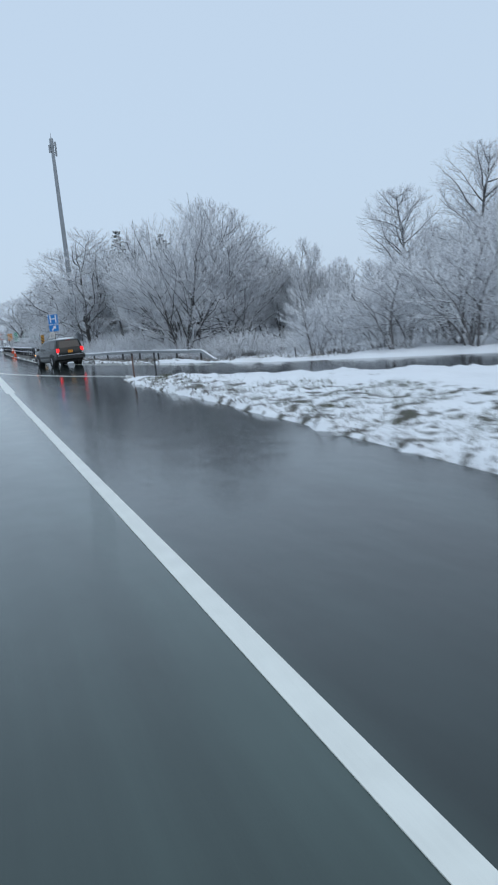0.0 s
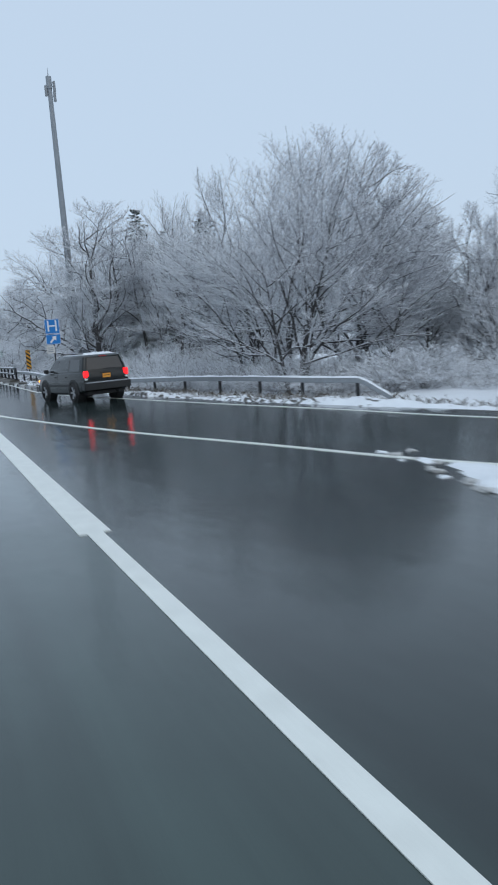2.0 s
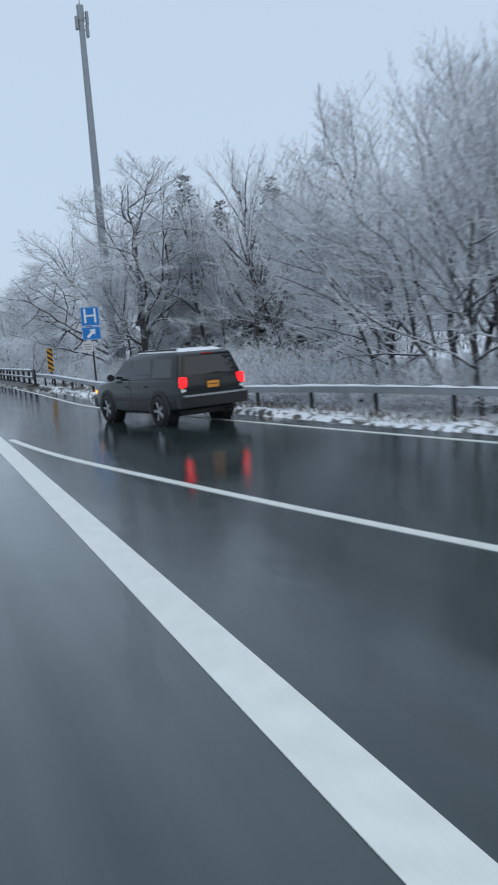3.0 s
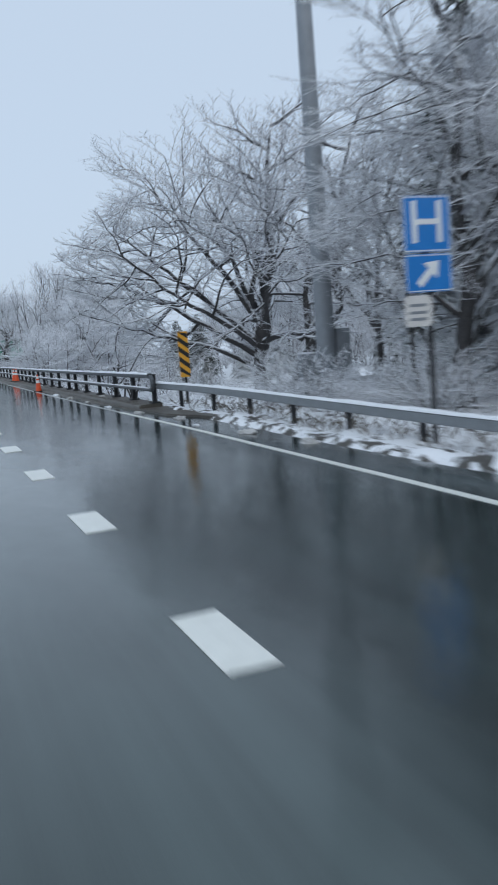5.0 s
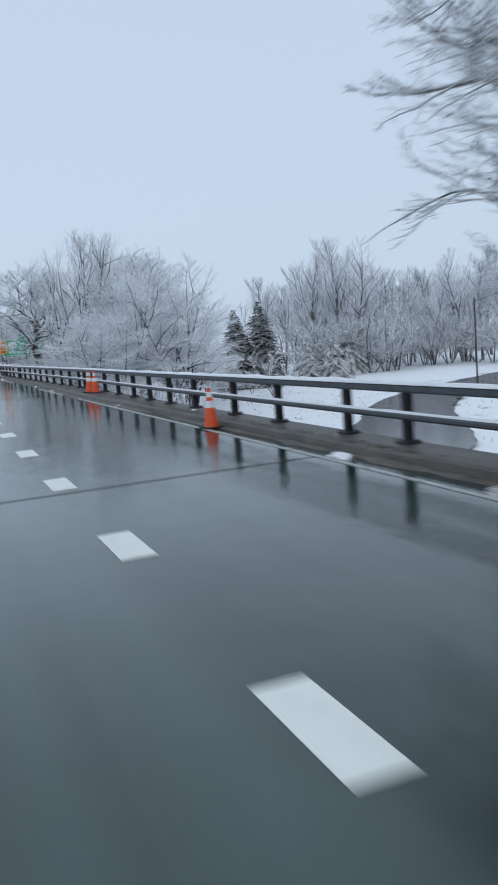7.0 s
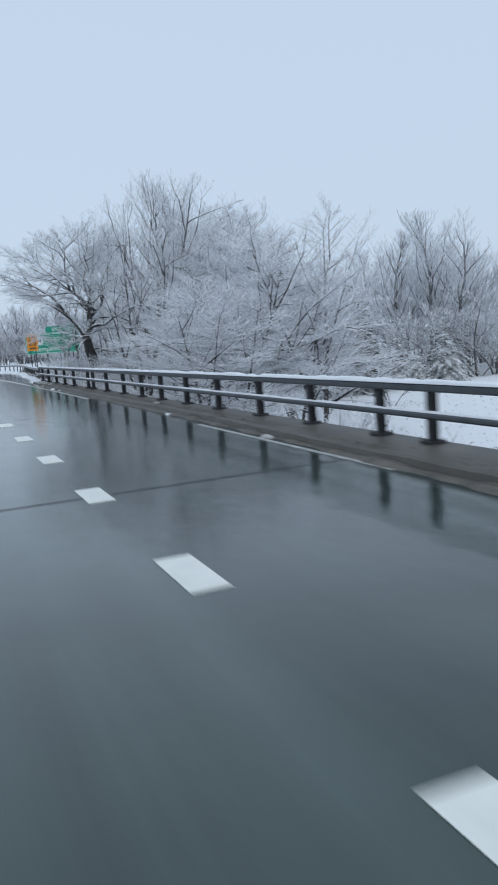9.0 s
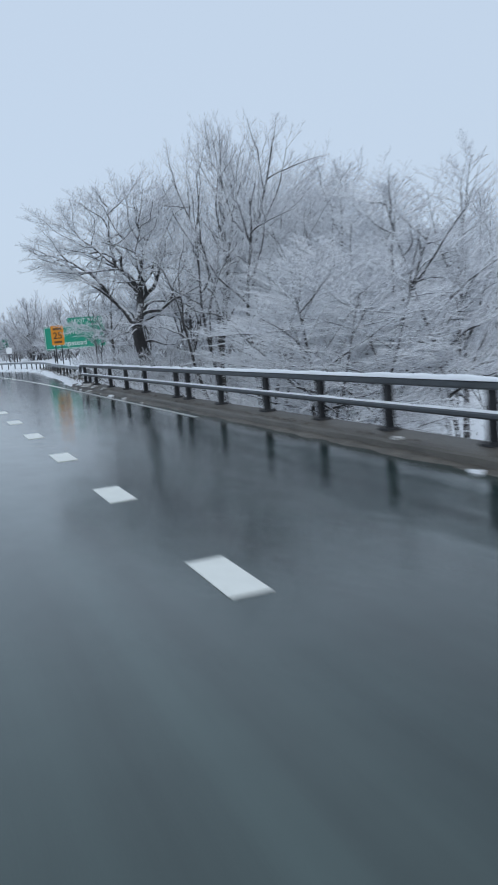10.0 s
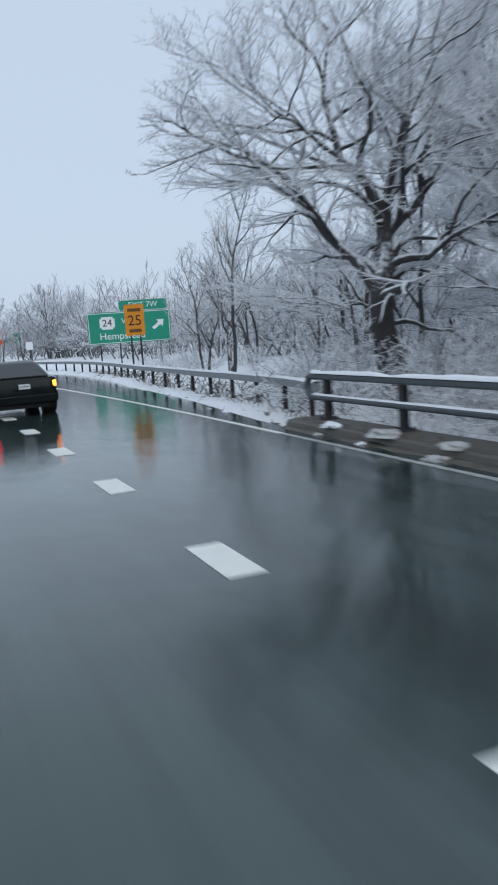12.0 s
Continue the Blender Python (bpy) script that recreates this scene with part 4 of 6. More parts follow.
# beyond the bridge
for k, x, y, s, a, t in ((oak, 9.2, 90.6, 0.88, 0, 0.95), (white_a, 11.3, 76.2, 0.86, 250, 0.93), (lace_a, 12.6, 84.2, 0.85, 140, 1.0), (lace_a, 10.9, 85.6, 0.8, 0, 1.2), (white_b, 17.8, 78.4, 0.95, 320, 1.3), (white_a, 16.4, 84.0, 0.9, 100, 1.0), (tall_a, 13.0, 91.3, 0.88, 70, 1.0), (lace_a, 15.4, 90.2, 0.94, 160, 1.0), (tall_a, 16.1, 95.0, 0.9, 130, 1.0), (white_b, 14.2, 79.6, 0.85, 200, 1.2), (white_b, 20.6, 86.0, 0.95, 30, 1.1), (lace_a, 17.4, 87.8, 0.92, 290, 1.0), (white_a, 18.6, 91.0, 0.9, 170, 1.1), (lace_a, 19.5, 97.0, 0.9, 75, 1.0), (white_b, 24.0, 93.6, 1.0, 45, 1.1), (white_a, 22.0, 99.5, 1.0, 210, 1.1), (slim_a, 12.9, 95.4, 1.0, 20, 1.0),
                         (slim_a, 10.6, 104.5, 0.85, 20, 1.1), (slim_a, 10.1, 106.2, 0.6, 220, 1.0), (lace_a, 14.5, 101.0, 0.7, 220, 1.0), (tall_a, 21.0, 104.0, 0.8, 300, 1.0), (tall_b, 15.5, 114.0, 0.6, 80, 1.0), (slim_a, 11.0, 98.4, 0.6, 60, 0.9), (lace_a, 16.8, 106.5, 0.66, 10, 1.0)):
    plant(k, x, y, s, a, tall=t)
rng = random.Random(29)
for i in range(34):
    y = rng.uniform(97, 124)
    plant(far_low, rng.uniform(16 + (y - 97) * 0.08, 36), y, rng.uniform(0.35, 0.75), rng.uniform(0, 360), tall=rng.uniform(0.9, 1.2), group="trees behind the guide rail")
for i in range(80):
    y = rng.uniform(112, 160)
    plant(far_low, rng.uniform(20 if y < 129 else 15, 26 + (y - 112) * 0.6), y, rng.uniform(0.5, 0.95), rng.uniform(0, 360), tall=rng.uniform(0.9, 1.2), group="trees behind the guide rail")
for i in range(30):
    plant(rng.choice((shrub_a, shrub_b)), rng.uniform(7.0, 11.5), rng.uniform(79, 93), rng.uniform(0.9, 1.7), rng.uniform(0, 360), group="roadside shrubs")
for i in range(26):
    plant(rng.choice((shrub_a, shrub_b)), rng.uniform(7.4, 12), rng.uniform(64, 80), rng.uniform(2.2, 3.1), rng.uniform(0, 360), group="roadside shrubs")
# where the road bends away
for k, x, y, q, a in ((far_tall, 17.2, 181.0, 0.84, 0), (far_tall_b, 15.6, 184.0, 0.74, 80), (far_tall, 19.2, 183.0, 0.72, 200), (far_round, 14.6, 180.0, 0.72, 30), (far_round, 20.6, 182.0, 0.8, 120), (far_round, 11.6, 179.0, 0.72, 210), (far_round, 8.6, 178.0, 0.78, 300), (far_round, 23.6, 183.0, 0.75, 60), (far_round, 5.2, 180.0, 0.8, 150), (far_round, 17.4, 178.5, 0.6, 250), (far_low, 17.0, 180.0, 1.25, 40), (far_low, 15.4, 181.5, 1.1, 170), (far_low, 18.8, 181.0, 1.05, 290), (far_low, 16.6, 182.5, 1.3, 100), (far_low, 12.6, 180.0, 0.85, 220), (far_low, 21.4, 181.0, 0.85, 10)):
    plant(k, x, y, q, a, group="trees where the road bends")
# across the low ground: white bushy trees with taller ones behind
rng = random.Random(17)
for i in range(17):
    b, d = radians(26.2 + i * 0.95 + rng.uniform(-0.3, 0.3)), rng.uniform(112, 128)
    plant(far_round, -0.6 + d * math.sin(b), 19 + d * math.cos(b), rng.uniform(0.95, 1.3), rng.uniform(0, 360), group="trees across the low ground")
for i in range(26):
    b, d = radians(23.6 + i * 0.68 + rng.uniform(-0.3, 0.3)), rng.uniform(125, 146)
    plant(rng.choice((far_tall, far_tall_b)), -0.6 + d * math.sin(b), 19 + d * math.cos(b), rng.uniform(1.0, 1.45), rng.uniform(0, 360), group="trees across the low ground")
plant(far_tall_b, 57.3, 124.0, 1.5, 30, group="trees across the low ground")
plant(far_tall, 61.0, 122.0, 1.5, 120, group="trees across the low ground")
# the wood's edge beyond the slip road
rng = random.Random(27)
for i in range(30):
    y = -46 + i * 0.85
    x = (RAMP_F(y) if y < -28.6 else 10.4) + rng.uniform(2.3, 4.6) + (2.5 if y > -24 else 0)
    plant(far_round, x, y + rng.uniform(-0.4, 0.4), rng.uniform(0.26, 0.42) * (1.25 if y < -32 else 1), rng.uniform(0, 360), tall=rng.uniform(0.9, 1.2), group="trees along the road")
for i in range(26):
    y = -44 + i * 0.95
    plant(far_round, RAMP_F(min(y, -29)) + rng.uniform(6, 15), y + rng.uniform(-0.4, 0.4), rng.uniform(0.5, 0.75) * (0.75 if y > -31 else 1), rng.uniform(0, 360), group="trees along the road")
rng = random.Random(7)
for i in range(34):
    y = -29 - i * 0.75
    plant(rng.choice((shrub_a, shrub_b)), RAMP_F(y) + rng.uniform(2.4, 3.6), y + rng.uniform(0, 2), rng.uniform(0.4, 0.8), rng.uniform(0, 360), group="roadside shrubs")


def behind_rail(y):
    """Where the thicket begins, clear of the guide rail and of the open snow at its end."""
    return south_rail(max(y, -16.7)) + 1.9 + 0.55 * max(0, -13 - y)


for i in range(46):
    y = -24 + i * 0.85 + rng.uniform(-0.5, 0.5)
    x = behind_rail(y) + rng.uniform(0, 2.4)
    plant(rng.choice((shrub_a, shrub_b)), x, y, rng.uniform(0.7, 1.15), rng.uniform(0, 360), group="roadside shrubs")
for i in range(26):
    y = rng.uniform(-17, 5)
    plant(rng.choice((shrub_a, shrub_b)), behind_rail(y) + rng.uniform(0, 2.0), y, rng.uniform(0.75, 1.15), rng.uniform(0, 360), group="roadside shrubs")
for i in range(50):
    y = rng.uniform(-16, 4)
    plant(rng.choice((shrub_a, shrub_b)), rng.uniform(behind_rail(y) + 0.5, 22), y, rng.uniform(0.8, 1.4), rng.uniform(0, 360), group="roadside shrubs")
for i in range(14):
    plant(rng.choice((shrub_a, shrub_b)), rng.uniform(9.6, 13.5), rng.uniform(-1, 6.5), rng.uniform(1.3, 1.9), rng.uniform(0, 360), group="roadside shrubs")
for i in range(22):
    plant(rng.choice((shrub_a, shrub_b)), rng.uniform(8.6, 16), rng.uniform(82, 120), rng.uniform(0.6, 1.2), rng.uniform(0, 360), group="roadside shrubs")
for k in (far_round, far_low, far_tall, far_tall_b, round_a, round_b, round_c, tall_a, tall_b, dark_b, oak, wide, roadside, slim_a, lace_a, white_a, white_b, shrub_a, shrub_b, upright, oval, *[k for k, x, y in dome]):
    for c in list(k.children):
        bpy.data.objects.remove(c)
    bpy.data.objects.remove(k)


# ---- far woods: one mass of bare trees ----
def far_woods(name, spots, seed):
    vs, fs, idx = [], [], []
    kinds = [grow(seed + i, h=13, crown=3.8, stems=1 + i % 2, r=0.13, kids=(10 - 3 * (i % 2), 5, 4), up=0.1, mid=0.55, reach=0.42, lean=0.12, twig=0.032, depth=3, first=0.2, wide=38) for i in range(4)]
    kinds += [grow(seed + 9 + i, h=4.2, crown=2.6, stems=4, r=0.055, kids=(4, 4, 3), lean=0.6, depth=3, twig=0.03, low=0.0) for i in range(2)]
    rg = random.Random(seed)
    under = [(x + rg.uniform(-4, 4), y + rg.uniform(-4, 4), rg.uniform(0.7, 1.5), 4 + rg.randrange(2)) for x, y, s in spots for i in range(2)]
    for x, y, s, k in [(x, y, s, rg.randrange(4)) for x, y, s in spots] + under:
        a, b = kinds[k]
        t = rg.uniform(0, 6.28)
        c, d = math.cos(t) * s, math.sin(t) * s
        z0 = ground_height(x, y) - 0.2
        for m, w in enumerate((a, b)):
            o = len(vs)
            vs += [(x + p[0] * c - p[1] * d, y + p[0] * d + p[1] * c, z0 + p[2] * s) for p in w.v]
            fs += [tuple(q + o for q in f) for f in w.f]
            idx += [1 - m] * len(w.f)
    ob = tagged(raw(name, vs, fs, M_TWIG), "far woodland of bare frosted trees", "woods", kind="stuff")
    # far trunks get the greyed limb colour in place of haze
    ob.data.materials.append(M_LIMB_HAZE)
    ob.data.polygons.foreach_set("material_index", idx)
    return ob


rng = random.Random(3)
spots = [(rng.uniform(60, 135), rng.uniform(135, 190), rng.uniform(1.0, 1.4)) for i in range(70)]
spots += [(rng.uniform(90, 140), rng.uniform(20, 110), rng.uniform(0.8, 1.2)) for i in range(45)]
spots = [q for q in spots if not (0.30 < q[0] / (q[1] - 15) < 0.44 and q[1] < 142)]
spots += [(rng.uniform(16, 50), rng.uniform(140, 182), rng.uniform(0.6, 0.9)) for i in range(40)]
far_woods("far_woods", spots, 70)
spots = [(rng.uniform(-2, 45), rng.uniform(165, 260), rng.uniform(0.6, 1.0)) for i in range(85)]
spots = [q for q in spots if abs(q[0] - 10.4) > 5 or q[1] > 194]
far_woods("far_woods_ahead", spots, 90)


# ---- conifers ----
def conifer_kind(name, label, seed, h, base, droop, rows, per, needles):
    """A conifer: a trunk and tiers of drooping boughs with many needle sprays."""
    rg = random.Random(seed)
    ob = holder(name, pose(0, 0, -300), label, "tree")
    w = Wood()
    w.branch([Vector((0, 0, -0.2)), Vector((0, 0, h * 0.5)), Vector((0, 0, h * 0.98))], 0.016 * h, 0.01, 8)
    raw("trunk", w.v, w.f, M_BARK, ob, "", True)
    vs, fs = [], []
    for i in range(rows):
        u = (i + rg.random() * 0.6) / rows
        z = h * (0.06 + 0.93 * u)
        reach = base * (1 - u) ** 0.85 + 0.12
        for j in range(max(4, round(per * (1 - 0.6 * u)))):
            a = rg.uniform(0, 6.283)
            z = h * (0.05 + 0.93 * min(0.99, max(0, u + rg.uniform(-1.5, 1.5) / rows)))
            L = reach * rg.uniform(0.75, 1.12)
            d = Vector((math.cos(a), math.sin(a), 0.25 - droop * (1 - u * 0.6) + rg.uniform(-0.2, 0.2)))
            p = Vector((0, 0, z))
            n = max(3, int(L / 0.22))
            for q in range(n):
                t = (q + 1) / n
                c = p + d * (L * t) + Vector((0, 0, -0.12 * L * t * t))
                for side in (-1, 1):
                    s1 = Vector((-d.y, d.x, 0)) * side
                    wd = (0.42 * (1 - t) + 0.16) * min(1, L) * rg.uniform(0.7, 1.2)
                    tip = c + s1 * wd + d * (wd * 0.8) + Vector((0, 0, rg.uniform(-0.16, 0.02)))
                    b0, b1 = c - d * 0.09, c + d * 0.14
                    top = (c + tip) / 2 + Vector((0, 0, 0.04))
                    o = len(vs)
                    vs += [tuple(b0), tuple(b1), tuple(tip), tuple(top)]
                    fs += [(o, o + 1, o + 3), (o + 1, o + 2, o + 3), (o, o + 3, o + 2)] if side > 0 else [(o, o + 3, o + 1), (o + 1, o + 3, o + 2), (o, o + 2, o + 3)]
    tagged(raw("crown", vs, fs, needles, ob, "dark green needles dusted with snow"), kind="stuff")
    return ob


fir = conifer_kind("conifer", "dark green conifer dusted with snow", 5, 10.5, 3.5, 0.4, 42, 24, M_NEEDLE)
snowy_fir = conifer_kind("conifer", "slender conifer thickly dusted with snow", 8, 10.5, 2.7, 0.45, 42, 22, M_LADEN)
spruce = conifer_kind("conifer", "low conifer with boughs weighed down by snow", 6, 5.5, 3.0, 0.75, 24, 16, M_LADEN)
for k, x, y, z, s, a in ((fir, 39.6, 112.0, -5, 1.06, 0), (fir, 36.6, 113.0, -5, 0.98, 80), (snowy_fir, 13.2, 13.6, 0, 1.0, 40), (snowy_fir, 14.6, 12.2, 0, 0.85, 140), (fir, 16.0, 9.0, 0, 0.9, 10), (spruce, 36.6, -18.6, 0, 1.5, 120), (fir, 33.5, -15.4, 0, 0.62, 200), (spruce, 48.4, 109.0, -5, 1.05, 60), (spruce, 45.9, 110.8, -5, 0.8, 200), (spruce, 56.4, 119.0, -5, 1.4, 20), (spruce, 50.5, 121.0, -5, 1.0, 60), (spruce, 44.0, -26.0, 0, 1.2, 70)):
    tagged(copy_thing(k, pose(x, y, z, 0, 0, a) @ Matrix.Scale(s, 4)), group="conifers")
for k in (fir, snowy_fir, spruce):
    for c in list(k.children):
        bpy.data.objects.remove(c)
    bpy.data.objects.remove(k)


# ---- signs, pole and posts by the road ----
M_BLUE = mat("blue_sign", (0.01, 0.19, 0.55), 0.4, 0, 0.08, 4)
M_GREEN = mat("green_sign", (0.008, 0.27, 0.17), 0.4, 0, 0.08, 3)
M_WHITE = mat("white_sign_face", (0.78, 0.8, 0.8), 0.4, 0, 0.06, 4)
M_YELLOW = mat("yellow_sign_face", (0.75, 0.36, 0.03), 0.4, 0, 0.1, 5)
M_ORANGE = mat("orange_sign_face", (0.82, 0.30, 0.02), 0.45, 0, 0.08, 5)
M_BLACK = mat("black_paint", (0.015, 0.015, 0.016), 0.5, 0, 0.2, 6)
M_CONE = mat("orange_cone_plastic", (0.75, 0.09, 0.02), 0.45, 0, 0.15, 9)
M_RUBBER = mat("black_rubber", (0.02, 0.02, 0.021), 0.75, 0, 0.3, 14, 0.2, 60)


def plate(x0, x1, z0, z1, y=0.0, t=0.006, r=0.03):
    """A sign panel with rounded corners that faces -y."""
    bm = box(x0, x1, y, y + t, z0, z1)
    es = [e for e in bm.edges if abs(e.verts[0].co.y - e.verts[1].co.y) > t * 0.5]
    bmesh.ops.bevel(bm, geom=es, offset=r, segments=4, affect="EDGES")
    return bm


def words(name, body, size, x, z, y, material, parent):
    """Lettering of the built-in font on a panel that faces -y, centred at x, z."""
    cu = bpy.data.curves.new(name, "FONT")
    cu.body, cu.size, cu.align_x, cu.align_y, cu.extrude = body, size, "CENTER", "CENTER", 0.002
    tmp = new(name, cu)
    me = bpy.data.meshes.new_from_object(tmp)
    bpy.data.objects.remove(tmp)
    me.materials.clear()
    me.materials.append(material)
    ob = new(name, me)
    ob.parent = parent
    ob.matrix_basis = pose(x, y, z, 90, 0, 0)
    return ob


def arrow(size, x, z, y, material, parent, turn=45):
    """A fat arrow on a panel; turn: degrees from upright to the right."""
    bm = bmesh.new()
    pts = [(-0.11, -0.5), (0.11, -0.5), (0.11, 0.08), (0.33, 0.08), (0, 0.5), (-0.33, 0.08), (-0.11, 0.08)]
    a = -radians(turn)
    vs = []
    for px, pz in pts:
        px, pz = px * size, pz * size
        vs.append(bm.verts.new((x + px * math.cos(a) - pz * math.sin(a), y, z + px * math.sin(a) + pz * math.cos(a))))
    f = bm.faces.new(vs)
    g = bmesh.ops.extrude_face_region(bm, geom=[f])
    bmesh.ops.translate(bm, vec=(0, -0.003, 0), verts=[q for q in g["geom"] if isinstance(q, bmesh.types.BMVert)])
    bmesh.ops.recalc_face_normals(bm, faces=bm.faces)
    return part("arrow", bm, material, parent)


def u_post(h, x=0.0, y=0.012):
    bm = box(x - 0.03, x + 0.03, y, y + 0.006, -0.3, h)
    add_box(bm, x - 0.036, x - 0.03, y, y + 0.03, -0.3, h)
    add_box(bm, x + 0.03, x + 0.036, y, y + 0.03, -0.3, h)
    return bm


sign = holder("hospital_sign", pose(5.97, 5.25, 0, 0, 0, -3), "blue hospital sign with white letter above an arrow plate", "road sign")
part("post", u_post(3.4), M_RUST, sign)
pn = part("letter_panel", plate(-0.37, 0.37, 2.66, 3.41), M_BLUE, sign, "blue panel with a white border and letter")
words("letter", "H", 0.82, 0, 3.03, -0.003, M_WHITE, pn)
for a, b, c, d in ((-0.36, 0.36, 3.385, 3.40), (-0.36, 0.36, 2.67, 2.685), (-0.36, -0.345, 2.685, 3.385), (0.345, 0.36, 2.685, 3.385)):
    part("border", box(a, b, -0.003, 0.001, c, d), M_WHITE, pn)
pn = part("arrow_panel", plate(-0.37, 0.37, 2.12, 2.635), M_BLUE, sign, "blue panel with a white slanting arrow")
arrow(0.46, 0, 2.38, -0.002, M_WHITE, pn, 45)
for a, b, c, d in ((-0.36, 0.36, 2.61, 2.622), (-0.36, 0.36, 2.132, 2.144), (-0.36, -0.348, 2.144, 2.61), (0.348, 0.36, 2.144, 2.61)):
    part("border", box(a, b, -0.003, 0.001, c, d), M_WHITE, pn)
pn = part("small_plate", plate(-0.40, 0.02, 1.66, 2.08), mat("pale_plate", (0.66, 0.64, 0.61), 0.5, 0, 0.15, 5), sign, "small pale plate with faded marks")
for z in (1.95, 1.85, 1.76):
    part("faded_mark", box(-0.33, -0.06, -0.003, 0.001, z - 0.02, z + 0.02), M_POLE, pn)

mark = holder("object_marker", pose(6.0, 16.45, 0, 0, 0, -4), "yellow and black striped hazard marker at the bridge end", "road sign")
part("post", u_post(1.9), M_RUST, mark)
pn = part("panel", plate(-0.14, 0.14, 0.78, 2.0, r=0.015), M_YELLOW, mark)
for i in range(5):
    z = 0.72 + 0.27 * i
    bm = bmesh.new()
    q = [(-0.138, z + 0.22), (0.138, z), (0.138, z + 0.135), (-0.138, z + 0.355)]
    q = [(x, min(1.995, max(0.785, c))) for x, c in q]
    vs = [bm.verts.new((x, -0.003, c)) for x, c in q] + [bm.verts.new((x, 0.001, c)) for x, c in q]
    for f4 in ((0, 1, 2, 3), (7, 6, 5, 4), (0, 4, 5, 1), (1, 5, 6, 2), (2, 6, 7, 3), (3, 7, 4, 0)):
        bm.faces.new([vs[c] for c in f4])
    part("black_stripe", bm, M_BLACK, pn)

mast = holder("mast", pose(8.68, 13.4, 0), "tall tapered grey steel mast with small antennas on top", "pole")
part("shaft", tube((0, 0, -0.4), (0, 0, 17.4), 0.25, 0.135, 20), M_POLE, mast)
part("base_flange", tube((0, 0, 0.0), (0, 0, 0.12), 0.36, 0.36, 20), M_POLE, mast)
part("head", tube((0, 0, 17.3), (0, 0, 18.0), 0.17, 0.17, 16), M_POLE, mast)
part("lightning_rod", tube((0, 0, 18.0), (0, 0, 18.5), 0.03, 0.012, 8), M_POLE, mast)
for dx, dz in ((0.27, 16.9), (0.29, 17.45), (-0.22, 17.2)):
    part("antenna", box(dx - 0.07, dx + 0.07, -0.09, 0.09, dz - 0.32, dz + 0.3, 0.02), M_POLE, mast)
    part("bracket", tube((0, 0, dz), (dx, 0, dz), 0.025, 0.025, 8), M_POLE, mast)
box_m = part("equipment_box", box(0.22, 0.62, -0.15, 0.15, 0.5, 1.74, 0.015), M_POLE, mast, "grey equipment box strapped to the shaft")
part("snow_cap", box(0.24, 0.6, -0.13, 0.13, 1.735, 1.78, 0.018), M_SNOW, box_m)
cab = holder("control_cabinet", pose(8.5, 14.1, 0, 0, 0, -10), "grey metal roadside control cabinet capped with snow", "cabinet")
part("body", box(-0.2, 0.2, -0.17, 0.17, 0.05, 1.17, 0.015), M_POLE, cab)
part("door", box(-0.175, 0.175, -0.182, -0.17, 0.12, 1.11, 0.004), M_POLE, cab)
part("plinth", box(-0.23, 0.23, -0.2, 0.2, -0.2, 0.06), M_CONC, cab)
part("snow_cap", box(-0.19, 0.19, -0.16, 0.16, 1.165, 1.215, 0.02), M_SNOW, cab)
utility = holder("utility_pole", pose(22.0, 38.0, -5), "dark wooden utility pole with a crossarm", "pole")
part("shaft", tube((0, 0, -0.5), (0, 0, 10.3), 0.17, 0.13, 10), M_BARK, utility)
part("crossarm", box(-1.0, 1.0, -0.08, 0.08, 9.75, 9.95), M_BARK, utility)
for x in (-0.85, 0.85):
    part("insulator", tube((x, 0, 9.95), (x, 0, 10.15), 0.05, 0.035, 8), M_POLE, utility)
pl = holder("lamp_pole", pose(46.5, 78.5, -5), "thin dark pole standing in the snowy low ground", "pole")
part("shaft", tube((0, 0, -0.3), (0, 0, 8.5), 0.09, 0.06, 8), M_BARK, pl)
part("arm", tube((0, 0, 8.2), (2.0, -0.6, 8.7), 0.05, 0.035, 8), M_POLE, pl)
part("lamp_head", box(1.85, 2.45, -0.85, -0.55, 8.66, 8.8, 0.04), M_POLE, pl)

for x, y, h, m2, top in ((4.72, -30.2, 0.86, mat("brown_post", (0.12, 0.07, 0.05), 0.6), False), (5.58, -29.75, 0.92, M_RUST, False), (13.84, -22.6, 0.95, M_RUST, True)):
    d = holder("marker_post", pose(x, y, max(-0.5, ground_height(x, y)) - 0.05), "slim roadside marker post in the snow verge", "post", "marker posts")
    part("stake", box(-0.025, 0.025, -0.012, 0.012, -0.3, h, 0.005), m2, d)
    part("reflector", box(-0.035, 0.035, -0.018, -0.0125, h - (0.28 if top else 0.1), h - 0.02), M_WHITE if top else M_RUST, d)


def cone(x, y, z, turn):
    c = holder("traffic_cone", pose(x, y, z, 0, 0, turn), "orange traffic cone with white bands on the wet shoulder", "cone", "traffic cones")
    part("base", box(-0.19, 0.19, -0.19, 0.19, 0, 0.035, 0.01), M_RUBBER, c, "black rubber base")
    part("body", tube((0, 0, 0.035), (0, 0, 0.78), 0.145, 0.03, 20), M_CONE, c)
    part("white_band", tube((0, 0, 0.40), (0, 0, 0.53), 0.0918, 0.0717, 20), M_WHITE, c)
    part("white_band", tube((0, 0, 0.60), (0, 0, 0.70), 0.0609, 0.0454, 20), M_WHITE, c)
    return c


cone(4.38, 33.45, 0.0, 12)
cone(4.86, 47.55, 0.15, 40)
cone(4.95, 46.95, 0.15, 5)

